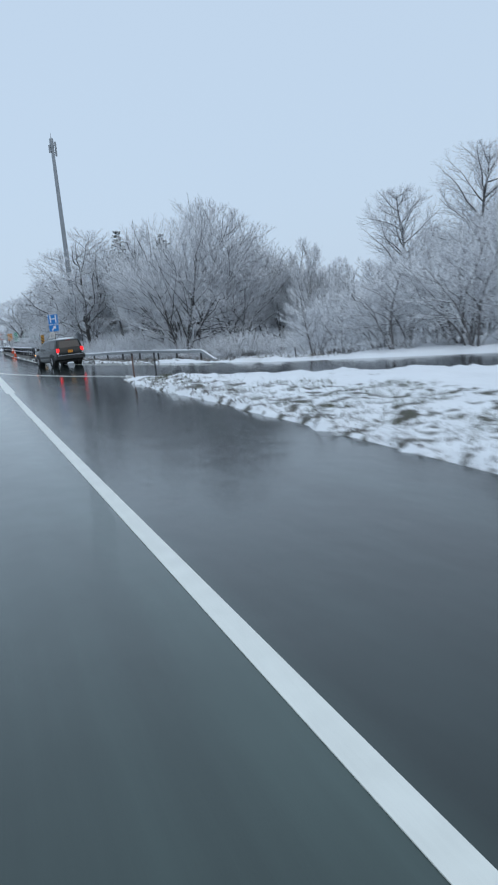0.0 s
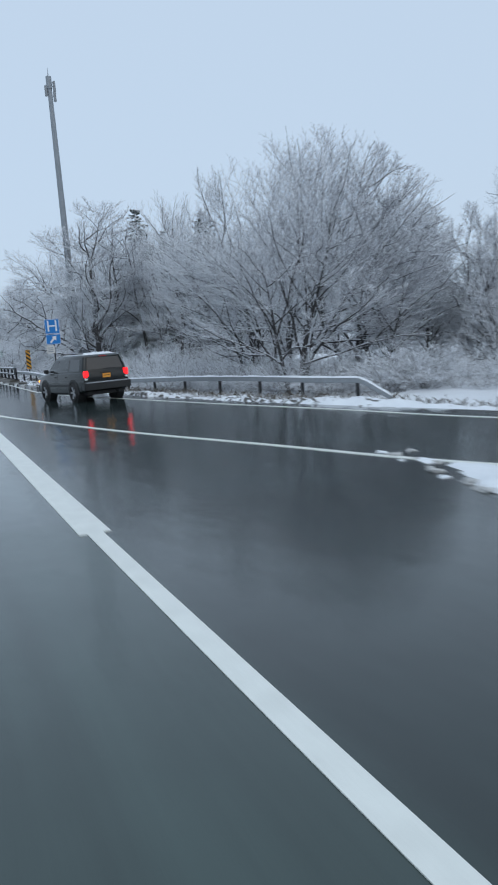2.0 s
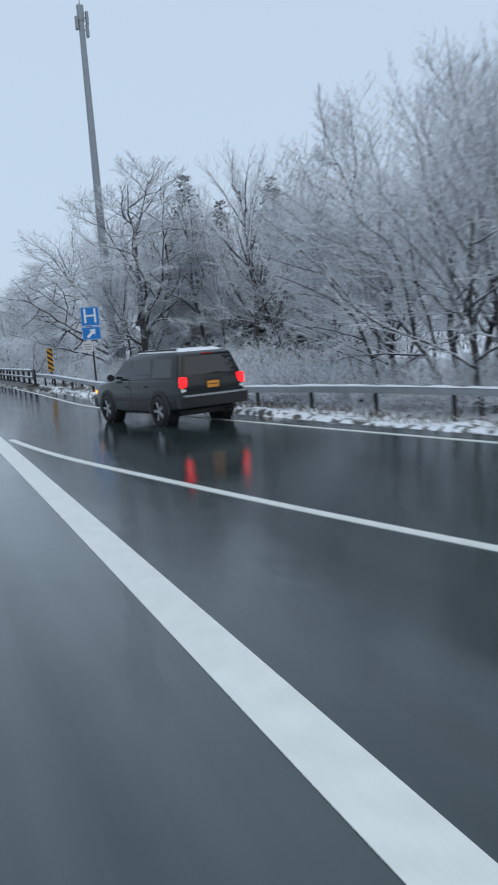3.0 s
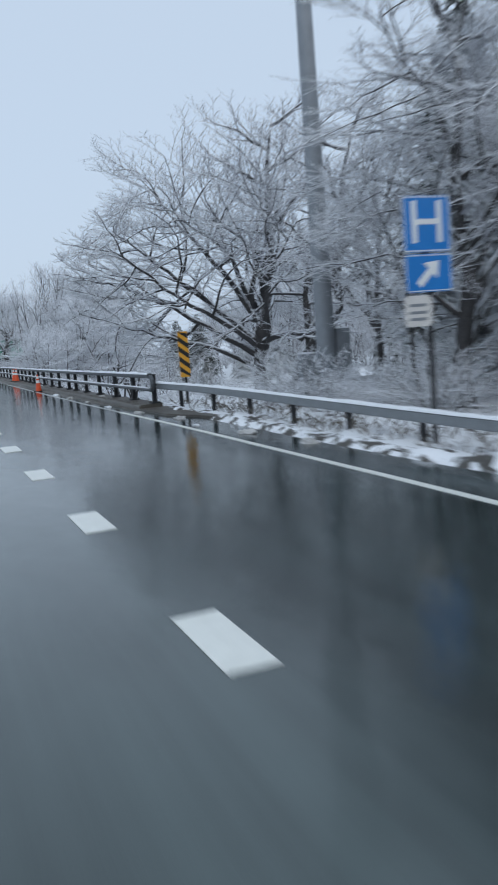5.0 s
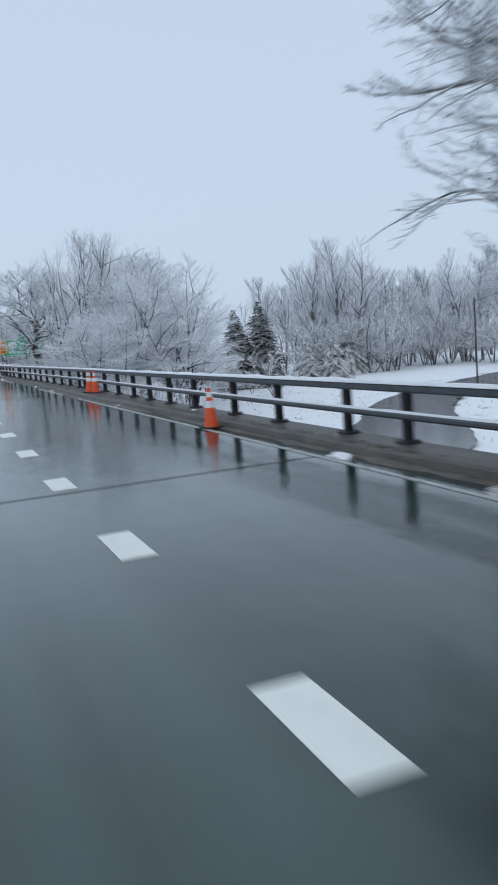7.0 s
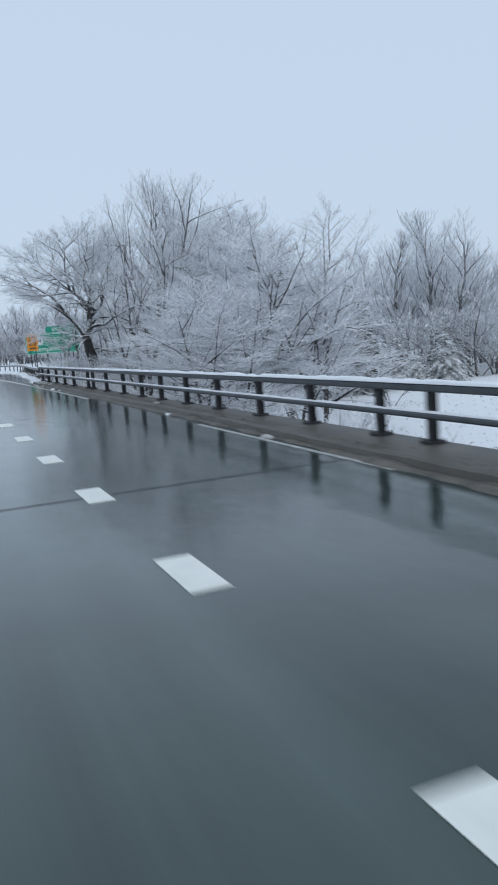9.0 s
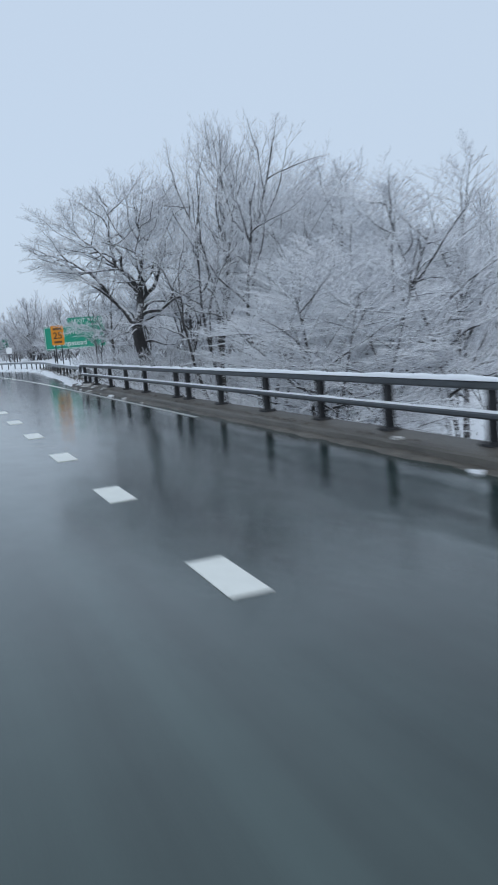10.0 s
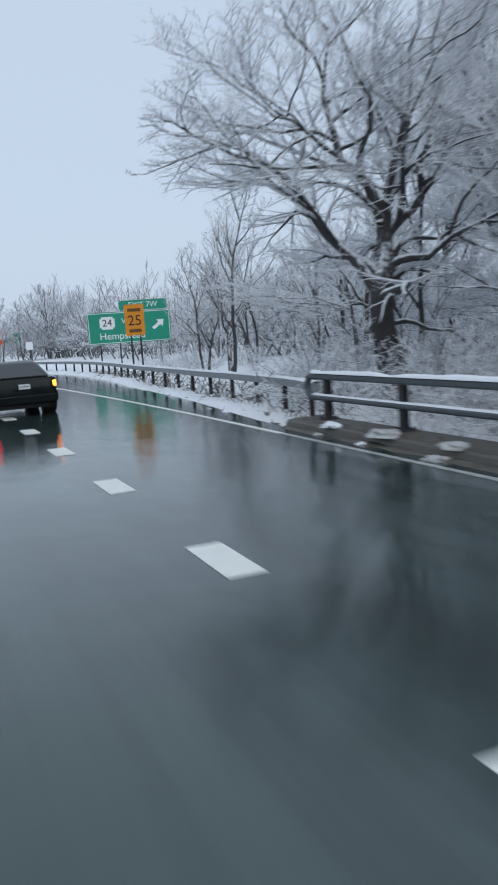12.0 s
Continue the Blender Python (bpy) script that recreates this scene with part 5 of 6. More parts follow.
adv = holder("advisory_sign", pose(7.9, 108.7, -0.1, 0, 0, -6), "orange advisory speed sign on two thin posts", "road sign")
for x in (-0.2, 0.2):
    part("post", u_post(2.9, x), M_RUST, adv)
pn = part("panel", plate(-0.42, 0.42, 2.0, 3.32), M_ORANGE, adv)
words("number", "25", 0.62, 0, 2.62, -0.003, M_BLACK, pn)
for z, w in ((3.08, 0.28), (2.2, 0.26)):
    part("faded_line", box(-w, w, -0.003, 0.001, z - 0.07, z + 0.07), mat("brown_ink", (0.16, 0.07, 0.02), 0.5), pn)

guide = holder("guide_sign", pose(12.4, 127.5, -0.2, 0, 0, -10), "green highway exit sign with white lettering on steel posts", "road sign")
for x in (-2.0, -0.7, 0.7, 2.0):
    part("post", i_post(3.7), M_RUST, guide).location = (x, 0.09, 0)
pn = part("main_panel", plate(-2.75, 2.75, 1.75, 3.85, r=0.12), M_GREEN, guide)
for a, b, c, d in ((-2.66, 2.66, 3.76, 3.80), (-2.66, 2.66, 1.80, 1.84), (-2.70, -2.66, 1.9, 3.7), (2.66, 2.70, 1.9, 3.7)):
    part("border", box(a, b, -0.004, 0.001, c, d), M_WHITE, pn)
part("route_shield", plate(-1.95, -0.95, 2.72, 3.55, y=-0.005, t=0.004, r=0.12), M_WHITE, pn)
words("route_number", "24", 0.66, -1.45, 3.13, -0.008, M_BLACK, pn)
words("direction", "WEST", 0.5, 0.15, 3.2, -0.003, M_WHITE, pn)
words("place_name", "Hempstead", 0.66, -0.5, 2.25, -0.003, M_WHITE, pn)
arrow(0.95, 1.95, 2.9, -0.002, M_WHITE, pn, 52)
tab = part("exit_panel", plate(-0.6, 2.6, 3.9, 4.55, r=0.08), M_GREEN, guide)
words("exit_number", "EXIT 7W", 0.5, 1.0, 4.22, -0.003, M_WHITE, tab)

far_sign = holder("far_sign", pose(10.4, 184, 0.0, 0, 0, -4), "distant green direction sign with a red and white plate", "road sign")
for x in (-0.9, 0.9):
    part("post", u_post(3.4, x), M_RUST, far_sign)
part("panel", plate(-0.5, 1.5, 2.2, 3.7), M_GREEN, far_sign)
part("red_plate", plate(-1.4, -0.4, 2.3, 4.5, y=-0.02), M_CONE, far_sign, "red plate with a white band")
part("white_band", box(-1.35, -0.45, -0.026, -0.021, 3.1, 3.5), M_WHITE, far_sign)
part("pale_line", box(-0.2, 1.2, -0.004, 0.0, 3.1, 3.25), M_WHITE, far_sign)
far_h = holder("far_hospital_sign", pose(8.6, 150, 0.0, 0, 0, 4), "small distant white plate on a post", "road sign")
part("post", u_post(2.2), M_RUST, far_h)
part("panel", plate(-0.32, 0.32, 1.5, 2.2), M_WHITE, far_h)


# ---- cars ----
M_SUV = mat("dark_grey_green_paint", (0.015, 0.018, 0.018), 0.14, 0.0, 0.12, 3, spec=0.35)
M_SEDAN = mat("dark_green_paint", (0.005, 0.009, 0.008), 0.12, 0.0, 0.12, 3, spec=0.3)
for m2 in (M_SUV, M_SEDAN):
    m2.node_tree.nodes["Principled BSDF"].inputs["Coat Weight"].default_value = 0.12
    m2.node_tree.nodes["Principled BSDF"].inputs["Coat Roughness"].default_value = 0.06
M_GLASS = mat("tinted_window", (0.006, 0.007, 0.008), 0.02, 0, 0.1, 2, spec=0.6)
M_GLASS.node_tree.nodes["Principled BSDF"].inputs["IOR"].default_value = 1.6
M_TRIM = mat("black_plastic", (0.02, 0.021, 0.022), 0.55, 0, 0.2, 8)
M_CHROME = mat("dull_chrome", (0.5, 0.51, 0.52), 0.25, 0.9, 0.1, 8)
M_ALLOY = mat("alloy_wheel", (0.42, 0.43, 0.45), 0.35, 0.8, 0.15, 8)
M_PLATE = mat("yellow_plate", (0.8, 0.34, 0.04), 0.4, 0, 0.05, 8)


def lamp_mat(name, color, power):
    m = mat(name, color, 0.25, 0, 0.05, 6)
    b = m.node_tree.nodes["Principled BSDF"]
    b.inputs["Emission Color"].default_value = (*color, 1)
    b.inputs["Emission Strength"].default_value = power
    return m


M_TAIL = lamp_mat("lit_tail_lamp", (1.0, 0.015, 0.02), 1.5)
M_REFL = mat("red_lens", (0.35, 0.01, 0.012), 0.2, 0, 0.05, 6)
M_AMBER = lamp_mat("lit_amber_lamp", (1.0, 0.3, 0.03), 4.0)


def rounded_ring(a0, a1, b0, b1, r, n=4):
    """Points round a rectangle with rounded corners."""
    out = []
    for ca, cb, s in ((a1 - r, b1 - r, 0), (a0 + r, b1 - r, 90), (a0 + r, b0 + r, 180), (a1 - r, b0 + r, 270)):
        for i in range(n):
            t = radians(s + 90 * i / (n - 1))
            out.append((ca + r * math.cos(t), cb + r * math.sin(t)))
    return out


def loft(name, rings, material, parent, label=""):
    k = len(rings[0])
    vs = [p for ring in rings for p in ring]
    fs = [(i * k + c, i * k + (c + 1) % k, (i + 1) * k + (c + 1) % k, (i + 1) * k + c) for i in range(len(rings) - 1) for c in range(k)]
    fs += [tuple(reversed(range(k))), tuple((len(rings) - 1) * k + c for c in range(k))]
    bm = bmesh.new()
    q = [bm.verts.new(p) for p in vs]
    for f in fs:
        bm.faces.new([q[c] for c in f])
    bmesh.ops.recalc_face_normals(bm, faces=bm.faces)
    ob = part(name, bm, material, parent, label)
    ob.data.shade_smooth()
    ob.data.set_sharp_from_angle(angle=radians(32))
    return ob


def slab(name, pts, push, material, parent, label=""):
    """A thin curved-edge panel: points in space, pushed out by a vector."""
    bm = bmesh.new()
    a = [bm.verts.new(p) for p in pts]
    f = bm.faces.new(a)
    g = bmesh.ops.extrude_face_region(bm, geom=[f])
    bmesh.ops.translate(bm, vec=push, verts=[q for q in g["geom"] if isinstance(q, bmesh.types.BMVert)])
    bmesh.ops.recalc_face_normals(bm, faces=bm.faces)
    return part(name, bm, material, parent, label)


def wheel(parent, x, y, r, w, spokes):
    """One wheel: tyre and alloy rim."""
    s = 1 if x > 0 else -1
    h = new("wheel")
    h.parent = parent
    h.location = (x, y, r)
    tagged(h, "alloy wheel with a wet black tyre")
    n = 28
    prof = [(-w / 2, r * 0.66), (-w / 2, r * 0.88), (-w / 2 + 0.03, r * 0.98), (0, r), (w / 2 - 0.03, r * 0.98), (w / 2, r * 0.88), (w / 2, r * 0.66)]
    vs = [(px, q * math.cos(6.2832 * i / n), q * math.sin(6.2832 * i / n)) for i in range(n) for px, q in prof]
    k = len(prof)
    fs = [(i * k + c, i * k + c + 1, ((i + 1) % n) * k + c + 1, ((i + 1) % n) * k + c) for i in range(n) for c in range(k - 1)]
    raw("tyre", vs, fs, M_RUBBER, h, "", True)
    bm = bmesh.new()
    add_tube(bm, (s * (w / 2 - 0.05), 0, 0), (s * (w / 2 - 0.02), 0, 0), r * 0.17, r * 0.15, 14)
    for i in range(spokes):
        a = 6.2832 * i / spokes
        for o in (-0.1, 0.1):
            add_tube(bm, (s * (w / 2 - 0.04), math.cos(a) * r * 0.12, math.sin(a) * r * 0.12), (s * (w / 2 - 0.03), math.cos(a + o) * r * 0.62, math.sin(a + o) * r * 0.62), 0.022, 0.02, 6)
    part("rim", bm, M_ALLOY, h)
    bm = tube((s * -w / 2 * 0.9, 0, 0), (s * (w / 2 - 0.08), 0, 0), r * 0.68, r * 0.68, 24)
    part("brake_drum", bm, M_TRIM, h)
    return h


def vehicle(name, label, m, paint, body, cabin, wheels, windows, tails, roof_snow, plate_mat, suv):
    ob = holder(name, m, label, "car")
    loft("body", [[(x, y, z) for x, z in rounded_ring(-w, w, z0, z1, r)] for y, w, z0, z1, r in body], paint, ob)
    loft("cabin", [[(x, y, z) for x, y in rounded_ring(-w, w, y0, y1, 0.12)] for z, w, y0, y1 in cabin], paint, ob)
    zs = [c[0] for c in cabin]

    def at(z, i):
        return float(np.interp(z, zs, [c[i] for c in cabin]))
    for nm, pts in windows["side"]:
        for s in (-1, 1):
            slab(nm, [(s * (at(z, 1) - 0.004), y, z) for y, z in pts], (s * 0.012, 0, 0), M_GLASS, ob, "dark tinted glass")
    for nm, i, s, pts in (("rear_window", 2, -1, windows["rear"]), ("windscreen", 3, 1, windows["front"])):
        slab(nm, [(x, at(z, i) - s * 0.004, z) for x, z in pts], (0, s * 0.012, 0.003), M_GLASS, ob, "dark tinted glass")
    r, w, track, ys = wheels
    for y in ys:
        for s in (-1, 1):
            wheel(ob, s * (track / 2), y, r, w, 5 if suv else 7)
            arc = []
            for i in range(13):
                t = radians(-8 + 196 * i / 12)
                arc.append((math.cos(t), math.sin(t)))
            hw = float(np.interp(y, [b[0] for b in body], [b[1] for b in body]))
            bm = bmesh.new()
            rr, out = r * 1.13, r * (1.36 if suv else 1.2)
            rows_ = [[bm.verts.new((s * (hw + dx), y + c * q, r + d * q)) for c, d in arc] for q, dx in ((rr, -0.05), (rr, 0.022), (out, 0.016), (out, -0.02))]
            for a, b in zip(rows_, rows_[1:]):
                for i in range(12):
                    bm.faces.new((a[i], a[i + 1], b[i + 1], b[i]))
            bmesh.ops.recalc_face_normals(bm, faces=bm.faces)
            part("wheel_arch", bm, M_TRIM if suv else paint, ob)
            # no hollow: a solid dark disc gives the shade round the tyre
            part("wheel_well_shade", tube((s * (hw - 0.28), y, r), (s * (hw + 0.004), y, r), rr, rr, 24), M_RUBBER, ob)
    for nm, x0, x1, y0, y1, z0, z1, mt, lb in tails:
        part(nm, box(x0, x1, y0, y1, z0, z1, min(0.02, (x1 - x0) / 4, (z1 - z0) / 4, (y1 - y0) / 3)), mt, ob, lb)
    for s in (-1, 1):
        y = cabin[0][3] - (0.42 if suv else 0.7)
        part("door_mirror", box(*sorted((s * (at(zs[0], 1) + 0.03), s * (at(zs[0], 1) + 0.2))), y, y + 0.11, zs[0] + 0.02, zs[0] + 0.18, 0.03), M_TRIM, ob)
    if roof_snow:
        z, w, y0, y1 = cabin[-1]
        vs, fs = [], []
        rg = random.Random(9)
        nx2, ny2 = 9, 18
        for j in range(ny2 + 1):
            for i in range(nx2 + 1):
                e = min(i, nx2 - i, j, ny2 - j)
                vs.append((-w + 0.03 + (2 * w - 0.06) * i / nx2, y0 + 0.05 + (y1 - y0 - 0.1) * j / ny2, z + (-0.012 if e == 0 else 0.05 + rg.uniform(0, 0.03))))
        for j in range(ny2):
            for i in range(nx2):
                o = j * (nx2 + 1) + i
                fs.append((o, o + 1, o + nx2 + 2, o + nx2 + 1))
        raw("roof_snow", vs, fs, M_SNOW, ob, "thin layer of snow on the roof", True)
    return ob


suv_body = [(-2.22, 0.74, 0.48, 0.92, 0.10), (-2.18, 0.83, 0.42, 1.04, 0.09), (-1.9, 0.865, 0.34, 1.06, 0.08), (-0.6, 0.875, 0.28, 1.06, 0.08), (0.9, 0.875, 0.28, 1.05, 0.08), (1.15, 0.87, 0.30, 1.03, 0.08), (1.85, 0.84, 0.34, 0.97, 0.08), (2.12, 0.79, 0.38, 0.92, 0.09), (2.2, 0.70, 0.44, 0.82, 0.10)]
suv_cabin = [(1.02, 0.83, -2.17, 1.25), (1.15, 0.815, -2.15, 1.08), (1.58, 0.69, -2.02, 0.42), (1.645, 0.62, -1.92, 0.25)]
suv_parts = [
    ("tail_lamp", -0.83, -0.66, -2.235, -2.15, 0.86, 1.1, M_TAIL, "lit red tail lamp"), ("tail_lamp", 0.66, 0.83, -2.235, -2.15, 0.86, 1.1, M_TAIL, "lit red tail lamp"),
    ("reversing_lamp", -0.81, -0.68, -2.228, -2.16, 0.76, 0.855, M_WHITE, "clear lens"), ("reversing_lamp", 0.68, 0.81, -2.228, -2.16, 0.76, 0.855, M_WHITE, "clear lens"),
    ("high_brake_lamp", -0.14, 0.14, -2.045, -1.99, 1.565, 1.595, M_REFL, "dark red high brake lamp"),
    ("rear_bumper", -0.87, 0.87, -2.30, -2.05, 0.42, 0.68, M_TRIM, "black bumper"), ("bumper_strip", -0.80, 0.80, -2.312, -2.2, 0.655, 0.705, M_CHROME, "bright bumper strip"),
    ("number_plate", -0.15, 0.15, -2.235, -2.215, 0.82, 0.97, M_PLATE, "yellow number plate"), ("plate_marks", -0.11, 0.11, -2.2375, -2.2345, 0.888, 0.908, M_BLACK, "dark bar"),
    ("tailgate_handle", -0.2, 0.2, -2.228, -2.21, 0.995, 1.02, M_TRIM, ""), ("rear_wiper", -0.03, 0.3, -2.18, -2.16, 1.13, 1.15, M_TRIM, ""),
    ("front_bumper", -0.8, 0.8, 2.0, 2.27, 0.36, 0.62, M_TRIM, "black bumper"), ("grille", -0.45, 0.45, 2.17, 2.215, 0.68, 0.84, M_CHROME, "slotted grille"),
    ("headlamp", -0.76, -0.53, 2.12, 2.2, 0.68, 0.86, M_WHITE, "round headlamp"), ("headlamp", 0.53, 0.76, 2.12, 2.2, 0.68, 0.86, M_WHITE, "round headlamp"),
    ("turn_signal", -0.82, -0.76, 2.02, 2.12, 0.72, 0.8, M_AMBER, "lit amber signal"), ("turn_signal", 0.76, 0.82, 2.02, 2.12, 0.72, 0.8, M_AMBER, "lit amber signal"),
    ("roof_bar", -0.6, -0.56, -1.75, 0.05, 1.68, 1.72, M_TRIM, ""), ("roof_bar", 0.56, 0.6, -1.75, 0.05, 1.68, 1.72, M_TRIM, ""),
    ("rub_strip", -0.884, -0.868, -1.0, 0.95, 0.55, 0.63, M_TRIM, ""), ("rub_strip", 0.868, 0.884, -1.0, 0.95, 0.55, 0.63, M_TRIM, ""),
    ("door_seam", -0.879, -0.868, 0.04, 0.055, 0.4, 1.02, M_TRIM, ""), ("door_seam", 0.868, 0.879, 0.04, 0.055, 0.4, 1.02, M_TRIM, ""), ("door_handle", -0.89, -0.868, 0.15, 0.3, 0.88, 0.92, M_TRIM, ""), ("door_handle", 0.868, 0.89, 0.15, 0.3, 0.88, 0.92, M_TRIM, ""), ("door_handle", -0.89, -0.868, -0.8, -0.65, 0.88, 0.92, M_TRIM, ""), ("door_handle", 0.868, 0.89, -0.8, -0.65, 0.88, 0.92, M_TRIM, ""),
    ("exhaust_pipe", 0.4, 0.46, -2.25, -1.9, 0.27, 0.33, M_RUST, ""), ("underbody", -0.7, 0.7, -2.0, 2.0, 0.24, 0.36, M_TRIM, "")]
suv_windows = {"side": [("front_window", [(0.98, 1.09), (0.1, 1.09), (0.1, 1.52), (0.5, 1.52)]), ("rear_side_window", [(0.0, 1.09), (-0.85, 1.09), (-0.85, 1.52), (0.0, 1.52)]), ("quarter_window", [(-0.97, 1.1), (-1.85, 1.1), (-1.78, 1.5), (-0.97, 1.52)])],
               "rear": [(-0.66, 1.13), (0.66, 1.13), (0.58, 1.53), (-0.58, 1.53)], "front": [(-0.7, 1.1), (0.7, 1.1), (0.6, 1.53), (-0.6, 1.53)]}
vehicle("sport_utility_car", "dark grey boxy off-road car with snowy roof and lit lamps", pose(4.56, -8.75, 0, 0, 0, 13.5) @ Matrix.Diagonal((0.96, 0.915, 0.93, 1)), M_SUV, suv_body, suv_cabin, (0.345, 0.215, 1.625, (-1.3, 1.33)), suv_windows, suv_parts, True, M_PLATE, True)

sedan_body = [(-2.28, 0.66, 0.48, 0.86, 0.09), (-2.22, 0.78, 0.36, 0.95, 0.09), (-1.8, 0.84, 0.28, 0.97, 0.1), (-0.6, 0.86, 0.22, 0.94, 0.1), (0.8, 0.86, 0.22, 0.91, 0.1), (1.2, 0.85, 0.24, 0.87, 0.1), (1.9, 0.8, 0.28, 0.76, 0.1), (2.2, 0.68, 0.34, 0.66, 0.1), (2.26, 0.55, 0.40, 0.6, 0.08)]
sedan_cabin = [(0.88, 0.80, -1.7, 1.4), (0.97, 0.78, -1.52, 1.12), (1.28, 0.63, -0.9, 0.34), (1.36, 0.54, -0.66, 0.08)]
sedan_parts = [
    ("tail_lamp", -0.78, -0.52, -2.265, -2.15, 0.70, 0.87, M_TAIL, "lit red tail lamp"), ("tail_lamp", 0.52, 0.66, -2.265, -2.15, 0.70, 0.87, M_TAIL, "lit red tail lamp"),
    ("turn_signal", 0.665, 0.79, -2.26, -2.12, 0.70, 0.87, M_AMBER, "lit amber signal"),
    ("rear_bumper", -0.8, 0.8, -2.32, -2.1, 0.34, 0.58, M_SEDAN, ""), ("number_plate", -0.15, 0.15, -2.285, -2.26, 0.68, 0.82, M_WHITE, "pale number plate"), ("plate_marks", -0.11, 0.11, -2.2875, -2.2845, 0.742, 0.758, M_BLACK, "dark bar"),
    ("front_bumper", -0.72, 0.72, 2.05, 2.3, 0.3, 0.52, M_SEDAN, ""), ("headlamp", -0.68, -0.42, 2.1, 2.24, 0.58, 0.7, M_WHITE, "clear headlamp"), ("headlamp", 0.42, 0.68, 2.1, 2.24, 0.58, 0.7, M_WHITE, "clear headlamp"),
    ("boot_seam", -0.56, 0.56, -2.272, -2.262, 0.64, 0.65, M_TRIM, ""), ("bumper_strip", -0.78, 0.78, -2.328, -2.3, 0.5, 0.53, M_TRIM, ""), ("side_moulding", -0.868, -0.852, -1.0, 1.0, 0.5, 0.55, M_TRIM, ""), ("side_moulding", 0.852, 0.868, -1.0, 1.0, 0.5, 0.55, M_TRIM, ""),
    ("door_seam", -0.8625, -0.85, -0.045, -0.033, 0.3, 0.9, M_TRIM, ""), ("door_seam", 0.85, 0.8625, -0.045, -0.033, 0.3, 0.9, M_TRIM, ""), ("door_handle", -0.872, -0.85, 0.08, 0.22, 0.78, 0.81, M_TRIM, ""), ("door_handle", 0.85, 0.872, 0.08, 0.22, 0.78, 0.81, M_TRIM, ""), ("door_handle", -0.872, -0.85, -0.95, -0.81, 0.79, 0.82, M_TRIM, ""), ("door_handle", 0.85, 0.872, -0.95, -0.81, 0.79, 0.82, M_TRIM, ""),
    ("boot_lip", -0.62, 0.62, -2.2, -2.1, 0.955, 0.985, M_SEDAN, ""), ("underbody", -0.66, 0.66, -2.0, 2.0, 0.19, 0.3, M_TRIM, "")]
sedan_windows = {"side": [("front_window", [(0.95, 0.95), (0.0, 0.95), (0.0, 1.26), (0.32, 1.26)]), ("rear_side_window", [(-0.08, 0.95), (-1.2, 0.95), (-0.82, 1.25), (-0.08, 1.26)])],
                 "rear": [(-0.64, 0.97), (0.64, 0.97), (0.5, 1.27), (-0.5, 1.27)], "front": [(-0.66, 0.96), (0.66, 0.96), (0.52, 1.27), (-0.52, 1.27)]}
vehicle("saloon_car", "dark green saloon car with lit tail lamps on the wet road", pose(1.4, 97.6, 0, 0, 0, 2.5), M_SEDAN, sedan_body, sedan_cabin, (0.31, 0.2, 1.6, (-1.3, 1.32)), sedan_windows, sedan_parts, False, M_WHITE, False)


# ---- slush and snow left along the shoulder ----
def clump(x, y, z, s, seed):
    rg = random.Random(seed)
    bm = bmesh.new()
    bmesh.ops.create_icosphere(bm, subdivisions=3, radius=1)
    for q in bm.verts:
        n = 1 + 0.7 * noise.noise((q.co.x * 1.3 + seed, q.co.y * 1.3, q.co.z * 1.3)) + 0.3 * noise.noise((q.co.x * 3.1 + seed, q.co.y * 3.1, q.co.z * 3.1)) + 0.2 * noise.noise((q.co.x * 7 + seed, q.co.y * 7, q.co.z * 7))
        q.co = Vector((q.co.x * n * s * rg.uniform(0.95, 1.05), q.co.y * n * s * 1.5, max(-0.02, q.co.z * n * s * 0.45)))
    me = bpy.data.meshes.new("snow_clump")
    bm.to_mesh(me)
    bm.free()
    me.shade_smooth()
    me.materials.append(M_DIRTSNOW if seed % 3 else M_SNOW)
    o = new("snow_clump", me)
    o.location = (x, y, z)
    return tagged(o, "small lump of slush on the wet shoulder", "snow clump", "snow clumps")


rng = random.Random(21)
for i, (x, y) in enumerate(((4.55, 11.4), (4.75, 13.2), (4.5, 15.9), (4.42, 19.0), (4.45, 22.3), (4.4, 25.2), (4.42, 28.4), (4.52, 41.5), (4.55, 54.3), (4.72, 60.5), (4.8, 75.0), (4.86, 77.4), (4.84, 79.2), (4.9, 81.0), (4.88, 83.1), (4.92, 84.9), (4.95, 86.3), (5.3, 92.4), (4.8, -0.6), (4.9, 7.0), (4.72, 9.1))):
    clump(x - 0.05, y, 0.0, rng.uniform(0.05, 0.15), i)
# crumbs at the tip of the snowy island
for i in range(16):
    y = rng.uniform(-30.6, -27.4)
    clump(4.95 + 0.2 * (y + 28.6) + rng.gauss(0, 0.14) - 0.12 * max(0, -28.6 - y), y, 0.0, rng.uniform(0.03, 0.09), 61 + i)


# ---- the lower road and grass ----
low_pts = [(-60, 36), (-30, 34), (-8, 36), (10, 44), (22, 54), (31, 67), (40, 77), (54, 86), (80, 96), (140, 112)]
low_x, low_y = curve([(i, p[0]) for i, p in enumerate(low_pts)]), curve([(i, p[1]) for i, p in enumerate(low_pts)])
vs, fs = [], []
for i in range(91):
    t = i / 10
    a, b = Vector((low_x(t - 0.05), low_y(t - 0.05))), Vector((low_x(t + 0.05), low_y(t + 0.05)))
    d = (b - a).normalized()
    for u in (-3.4, 3.4):
        w = u + 0.45 * noise.noise((t * 6.0, u, 0.3)) + 0.3 * noise.noise((t * 17.0, u, 0.7))
        vs.append((low_x(t) + d.y * w, low_y(t) - d.x * w, -4.72))
fs = [(2 * i, 2 * i + 1, 2 * i + 3, 2 * i + 2) for i in range(90)]
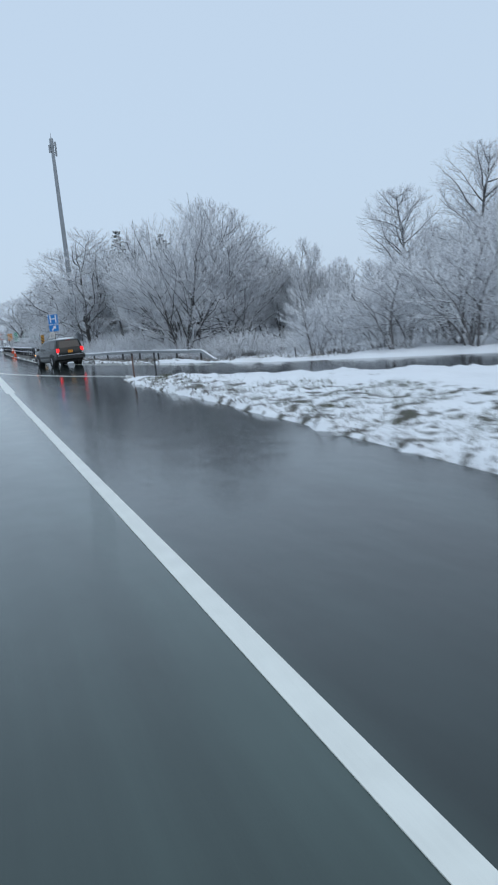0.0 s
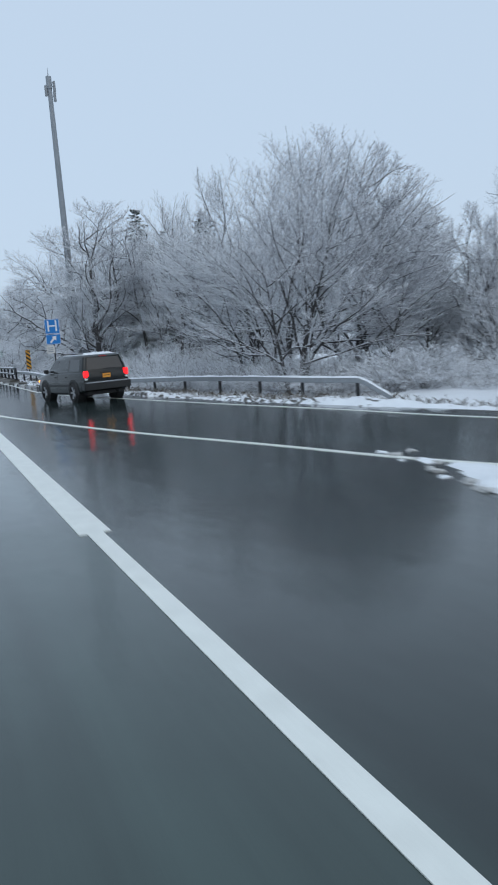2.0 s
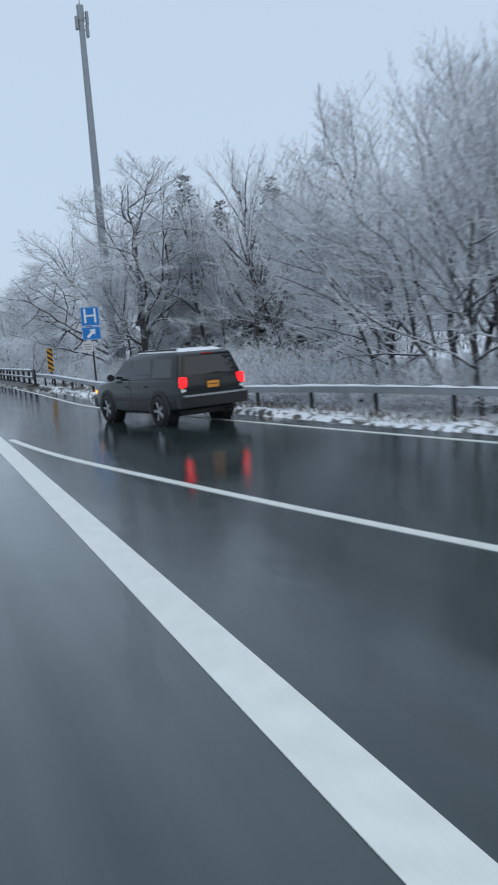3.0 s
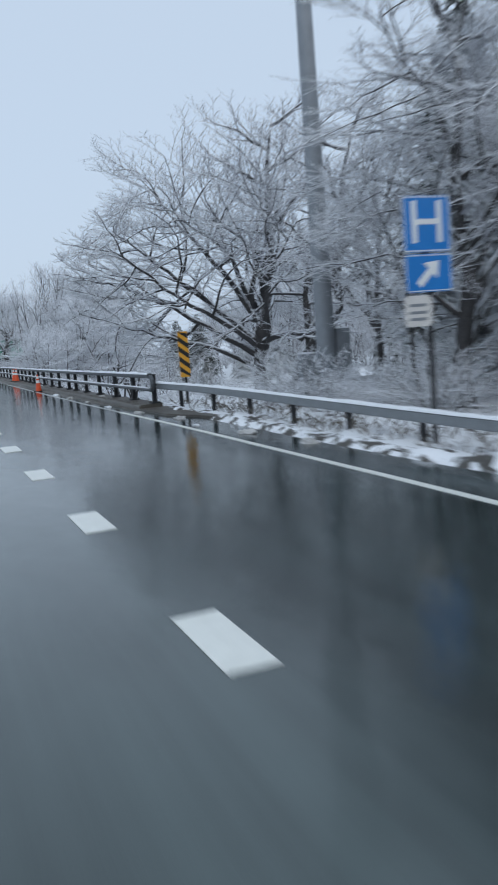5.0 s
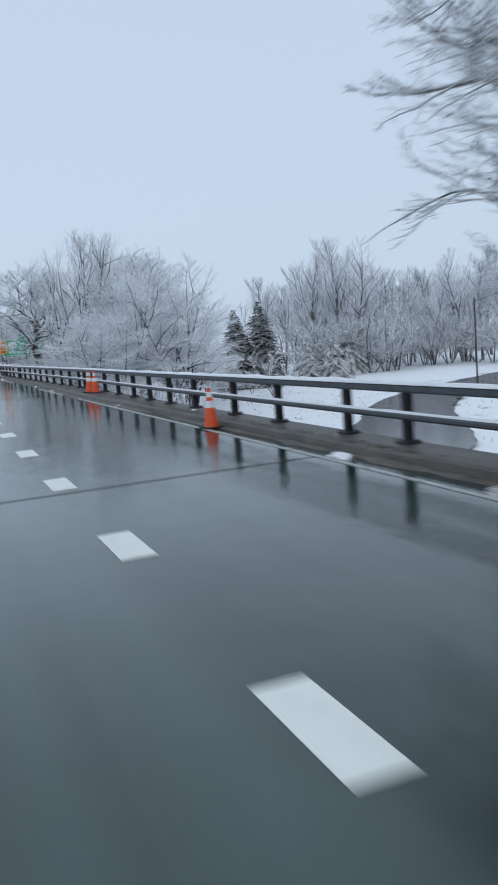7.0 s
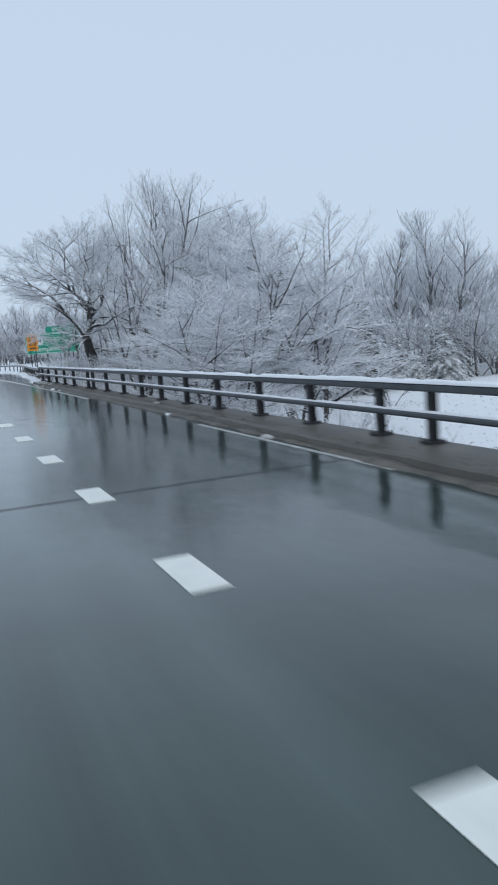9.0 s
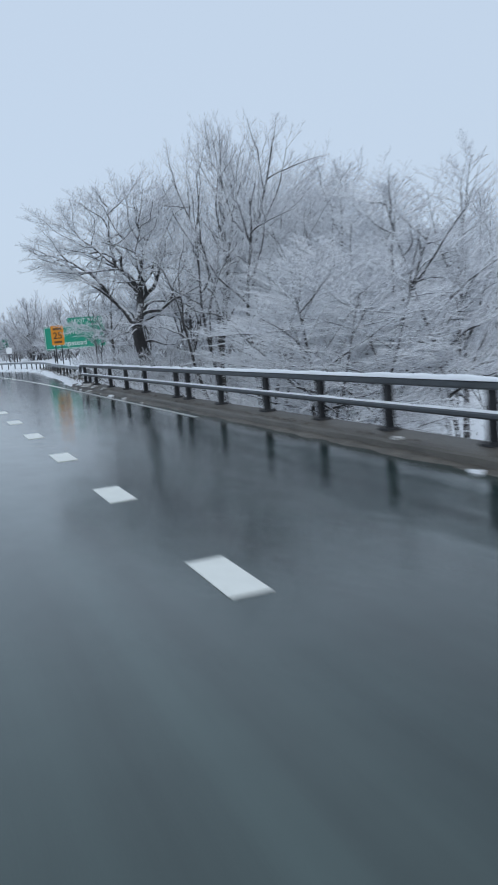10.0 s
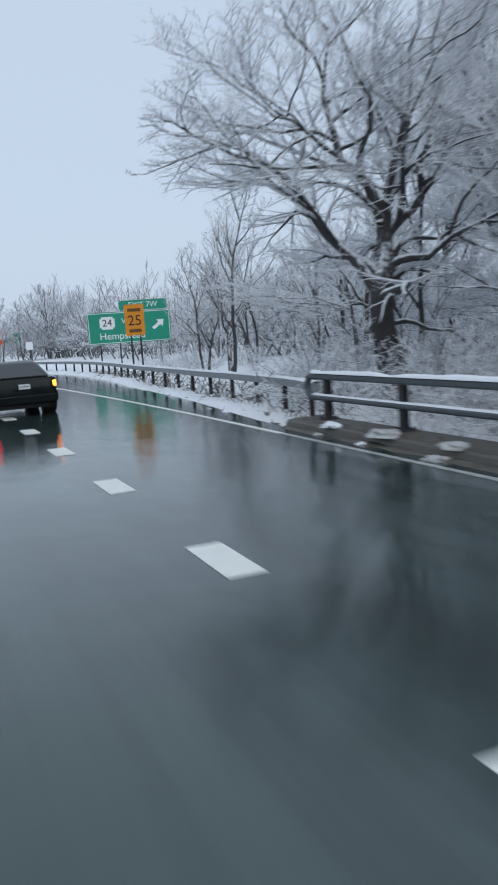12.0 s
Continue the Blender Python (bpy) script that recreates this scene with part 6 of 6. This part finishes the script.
tagged(raw("road_lower", vs, [f[::-1] for f in fs], M_LOWROAD), "wet dark road in the snowy low ground under the bridge", "road", kind="structure")

for i, (x, y, q) in enumerate(((5.02, 84.6, 0.17), (5.05, 83.0, 0.15), (5.03, 86.1, 0.13), (4.99, 81.2, 0.1), (4.96, 62.5, 0.06), (4.9, 36.0, 0.06), (4.9, 22.2, 0.09))):
    clump(x, y, 0.15 if y < BRIDGE1 else 0.0, q, 40 + i)

rng = random.Random(33)
vs, fs = [], []
for i in range(16000):
    y = rng.uniform(-56, -31)
    x = rng.uniform(ISLE(y) + 0.3, min(RAMP_N(y) - 0.2, 9.0)) if RAMP_N(y) - 0.2 > ISLE(y) + 0.4 else 0
    if not x or x > ISLE(y) + 1.2 + 2.2 * smooth((-y - 36) / 8) or relief(x, y, 1.6) < 0.05 + 0.12 * rng.random():
        continue
    z = ground_height(x, y) - 0.01
    a, h = rng.uniform(0, 6.283), rng.uniform(0.05, 0.13)
    dx, dy, t = math.cos(a), math.sin(a), rng.uniform(0.2, 0.9)
    o = len(vs)
    vs += [(x - dy * 0.007, y + dx * 0.007, z), (x + dy * 0.007, y - dx * 0.007, z), (x + dx * h * t, y + dy * h * t, z + h)]
    fs.append((o, o + 1, o + 2))
tagged(raw("grass", vs, fs, mat("winter_grass", (0.07, 0.075, 0.035), 0.7, 0, 0.4, 5)), "short winter grass standing out of thin snow", "grass", kind="stuff")


def stalks(name, n, seed, span, place, label, high, colour):
    """Many thin dead stalks and leaves that poke out of the snow."""
    rg = random.Random(seed)
    vs, fs = [], []
    for i in range(n):
        y = rg.uniform(*span)
        x = place(y, rg)
        z = ground_height(x, y) - 0.01
        a, h = rg.uniform(0, 6.283), rg.uniform(0.25, 1.0) * high
        dx, dy, t, w = math.cos(a), math.sin(a), rg.uniform(0.3, 1.4), rg.uniform(0.004, 0.012)
        o = len(vs)
        vs += [(x - dy * w, y + dx * w, z), (x + dy * w, y - dx * w, z), (x + dx * h * t * 0.5 + dy * w, y + dy * h * t * 0.5 - dx * w, z + h * 0.7), (x + dx * h * t, y + dy * h * t, z + h)]
        fs += [(o, o + 1, o + 2), (o, o + 2, o + 3)]
    return tagged(raw(name, vs, fs, colour), label, "dead grass", kind="stuff")


M_DEAD = snowy(mat("dead_stalks", (0.10, 0.085, 0.065), 0.8, 0, 0.5, 6), 0.2, 0.9)
stalks("dead_grass", 2600, 61, (-20, 17), lambda y, rg: BANK(y) + 0.5 + abs(rg.gauss(0, 1.1)), "dead brown stalks and leaves poking out of the snowy verge", 0.22, M_DEAD)
stalks("dead_grass", 900, 66, (-31, -16), lambda y, rg: BANK(max(y, -28.6)) + max(0, -28.6 - y) * 0.4 + 0.5 + abs(rg.gauss(0, 1.6)), "dead brown stalks and leaves poking out of the snowy verge", 0.2, M_DEAD)
stalks("dead_grass", 1500, 62, (88, 118), lambda y, rg: BANK(y) + 0.5 + abs(rg.gauss(0, 1.2)), "dead brown stalks and leaves poking out of the snowy verge", 0.25, M_DEAD)
stalks("dead_grass", 3200, 63, (-58, -32), lambda y, rg: min(ISLE(y) + 0.05 + abs(rg.gauss(0, 0.9)), RAMP_N(y) - 0.5), "dead brown grass poking through thin snow on the island", 0.08, M_DEAD)
stalks("dead_grass", 1500, 64, (-58, -32), lambda y, rg: ISLE(y) + 0.06 + 0.1 * rg.random(), "dark dead grass along the edge of the snowy island", 0.06, M_DEAD)
stalks("dead_grass", 2200, 65, (38, 104), lambda y, rg: rg.uniform(9, 46), "dead brown stalks poking out of the snowy low ground", 0.28, M_DEAD)
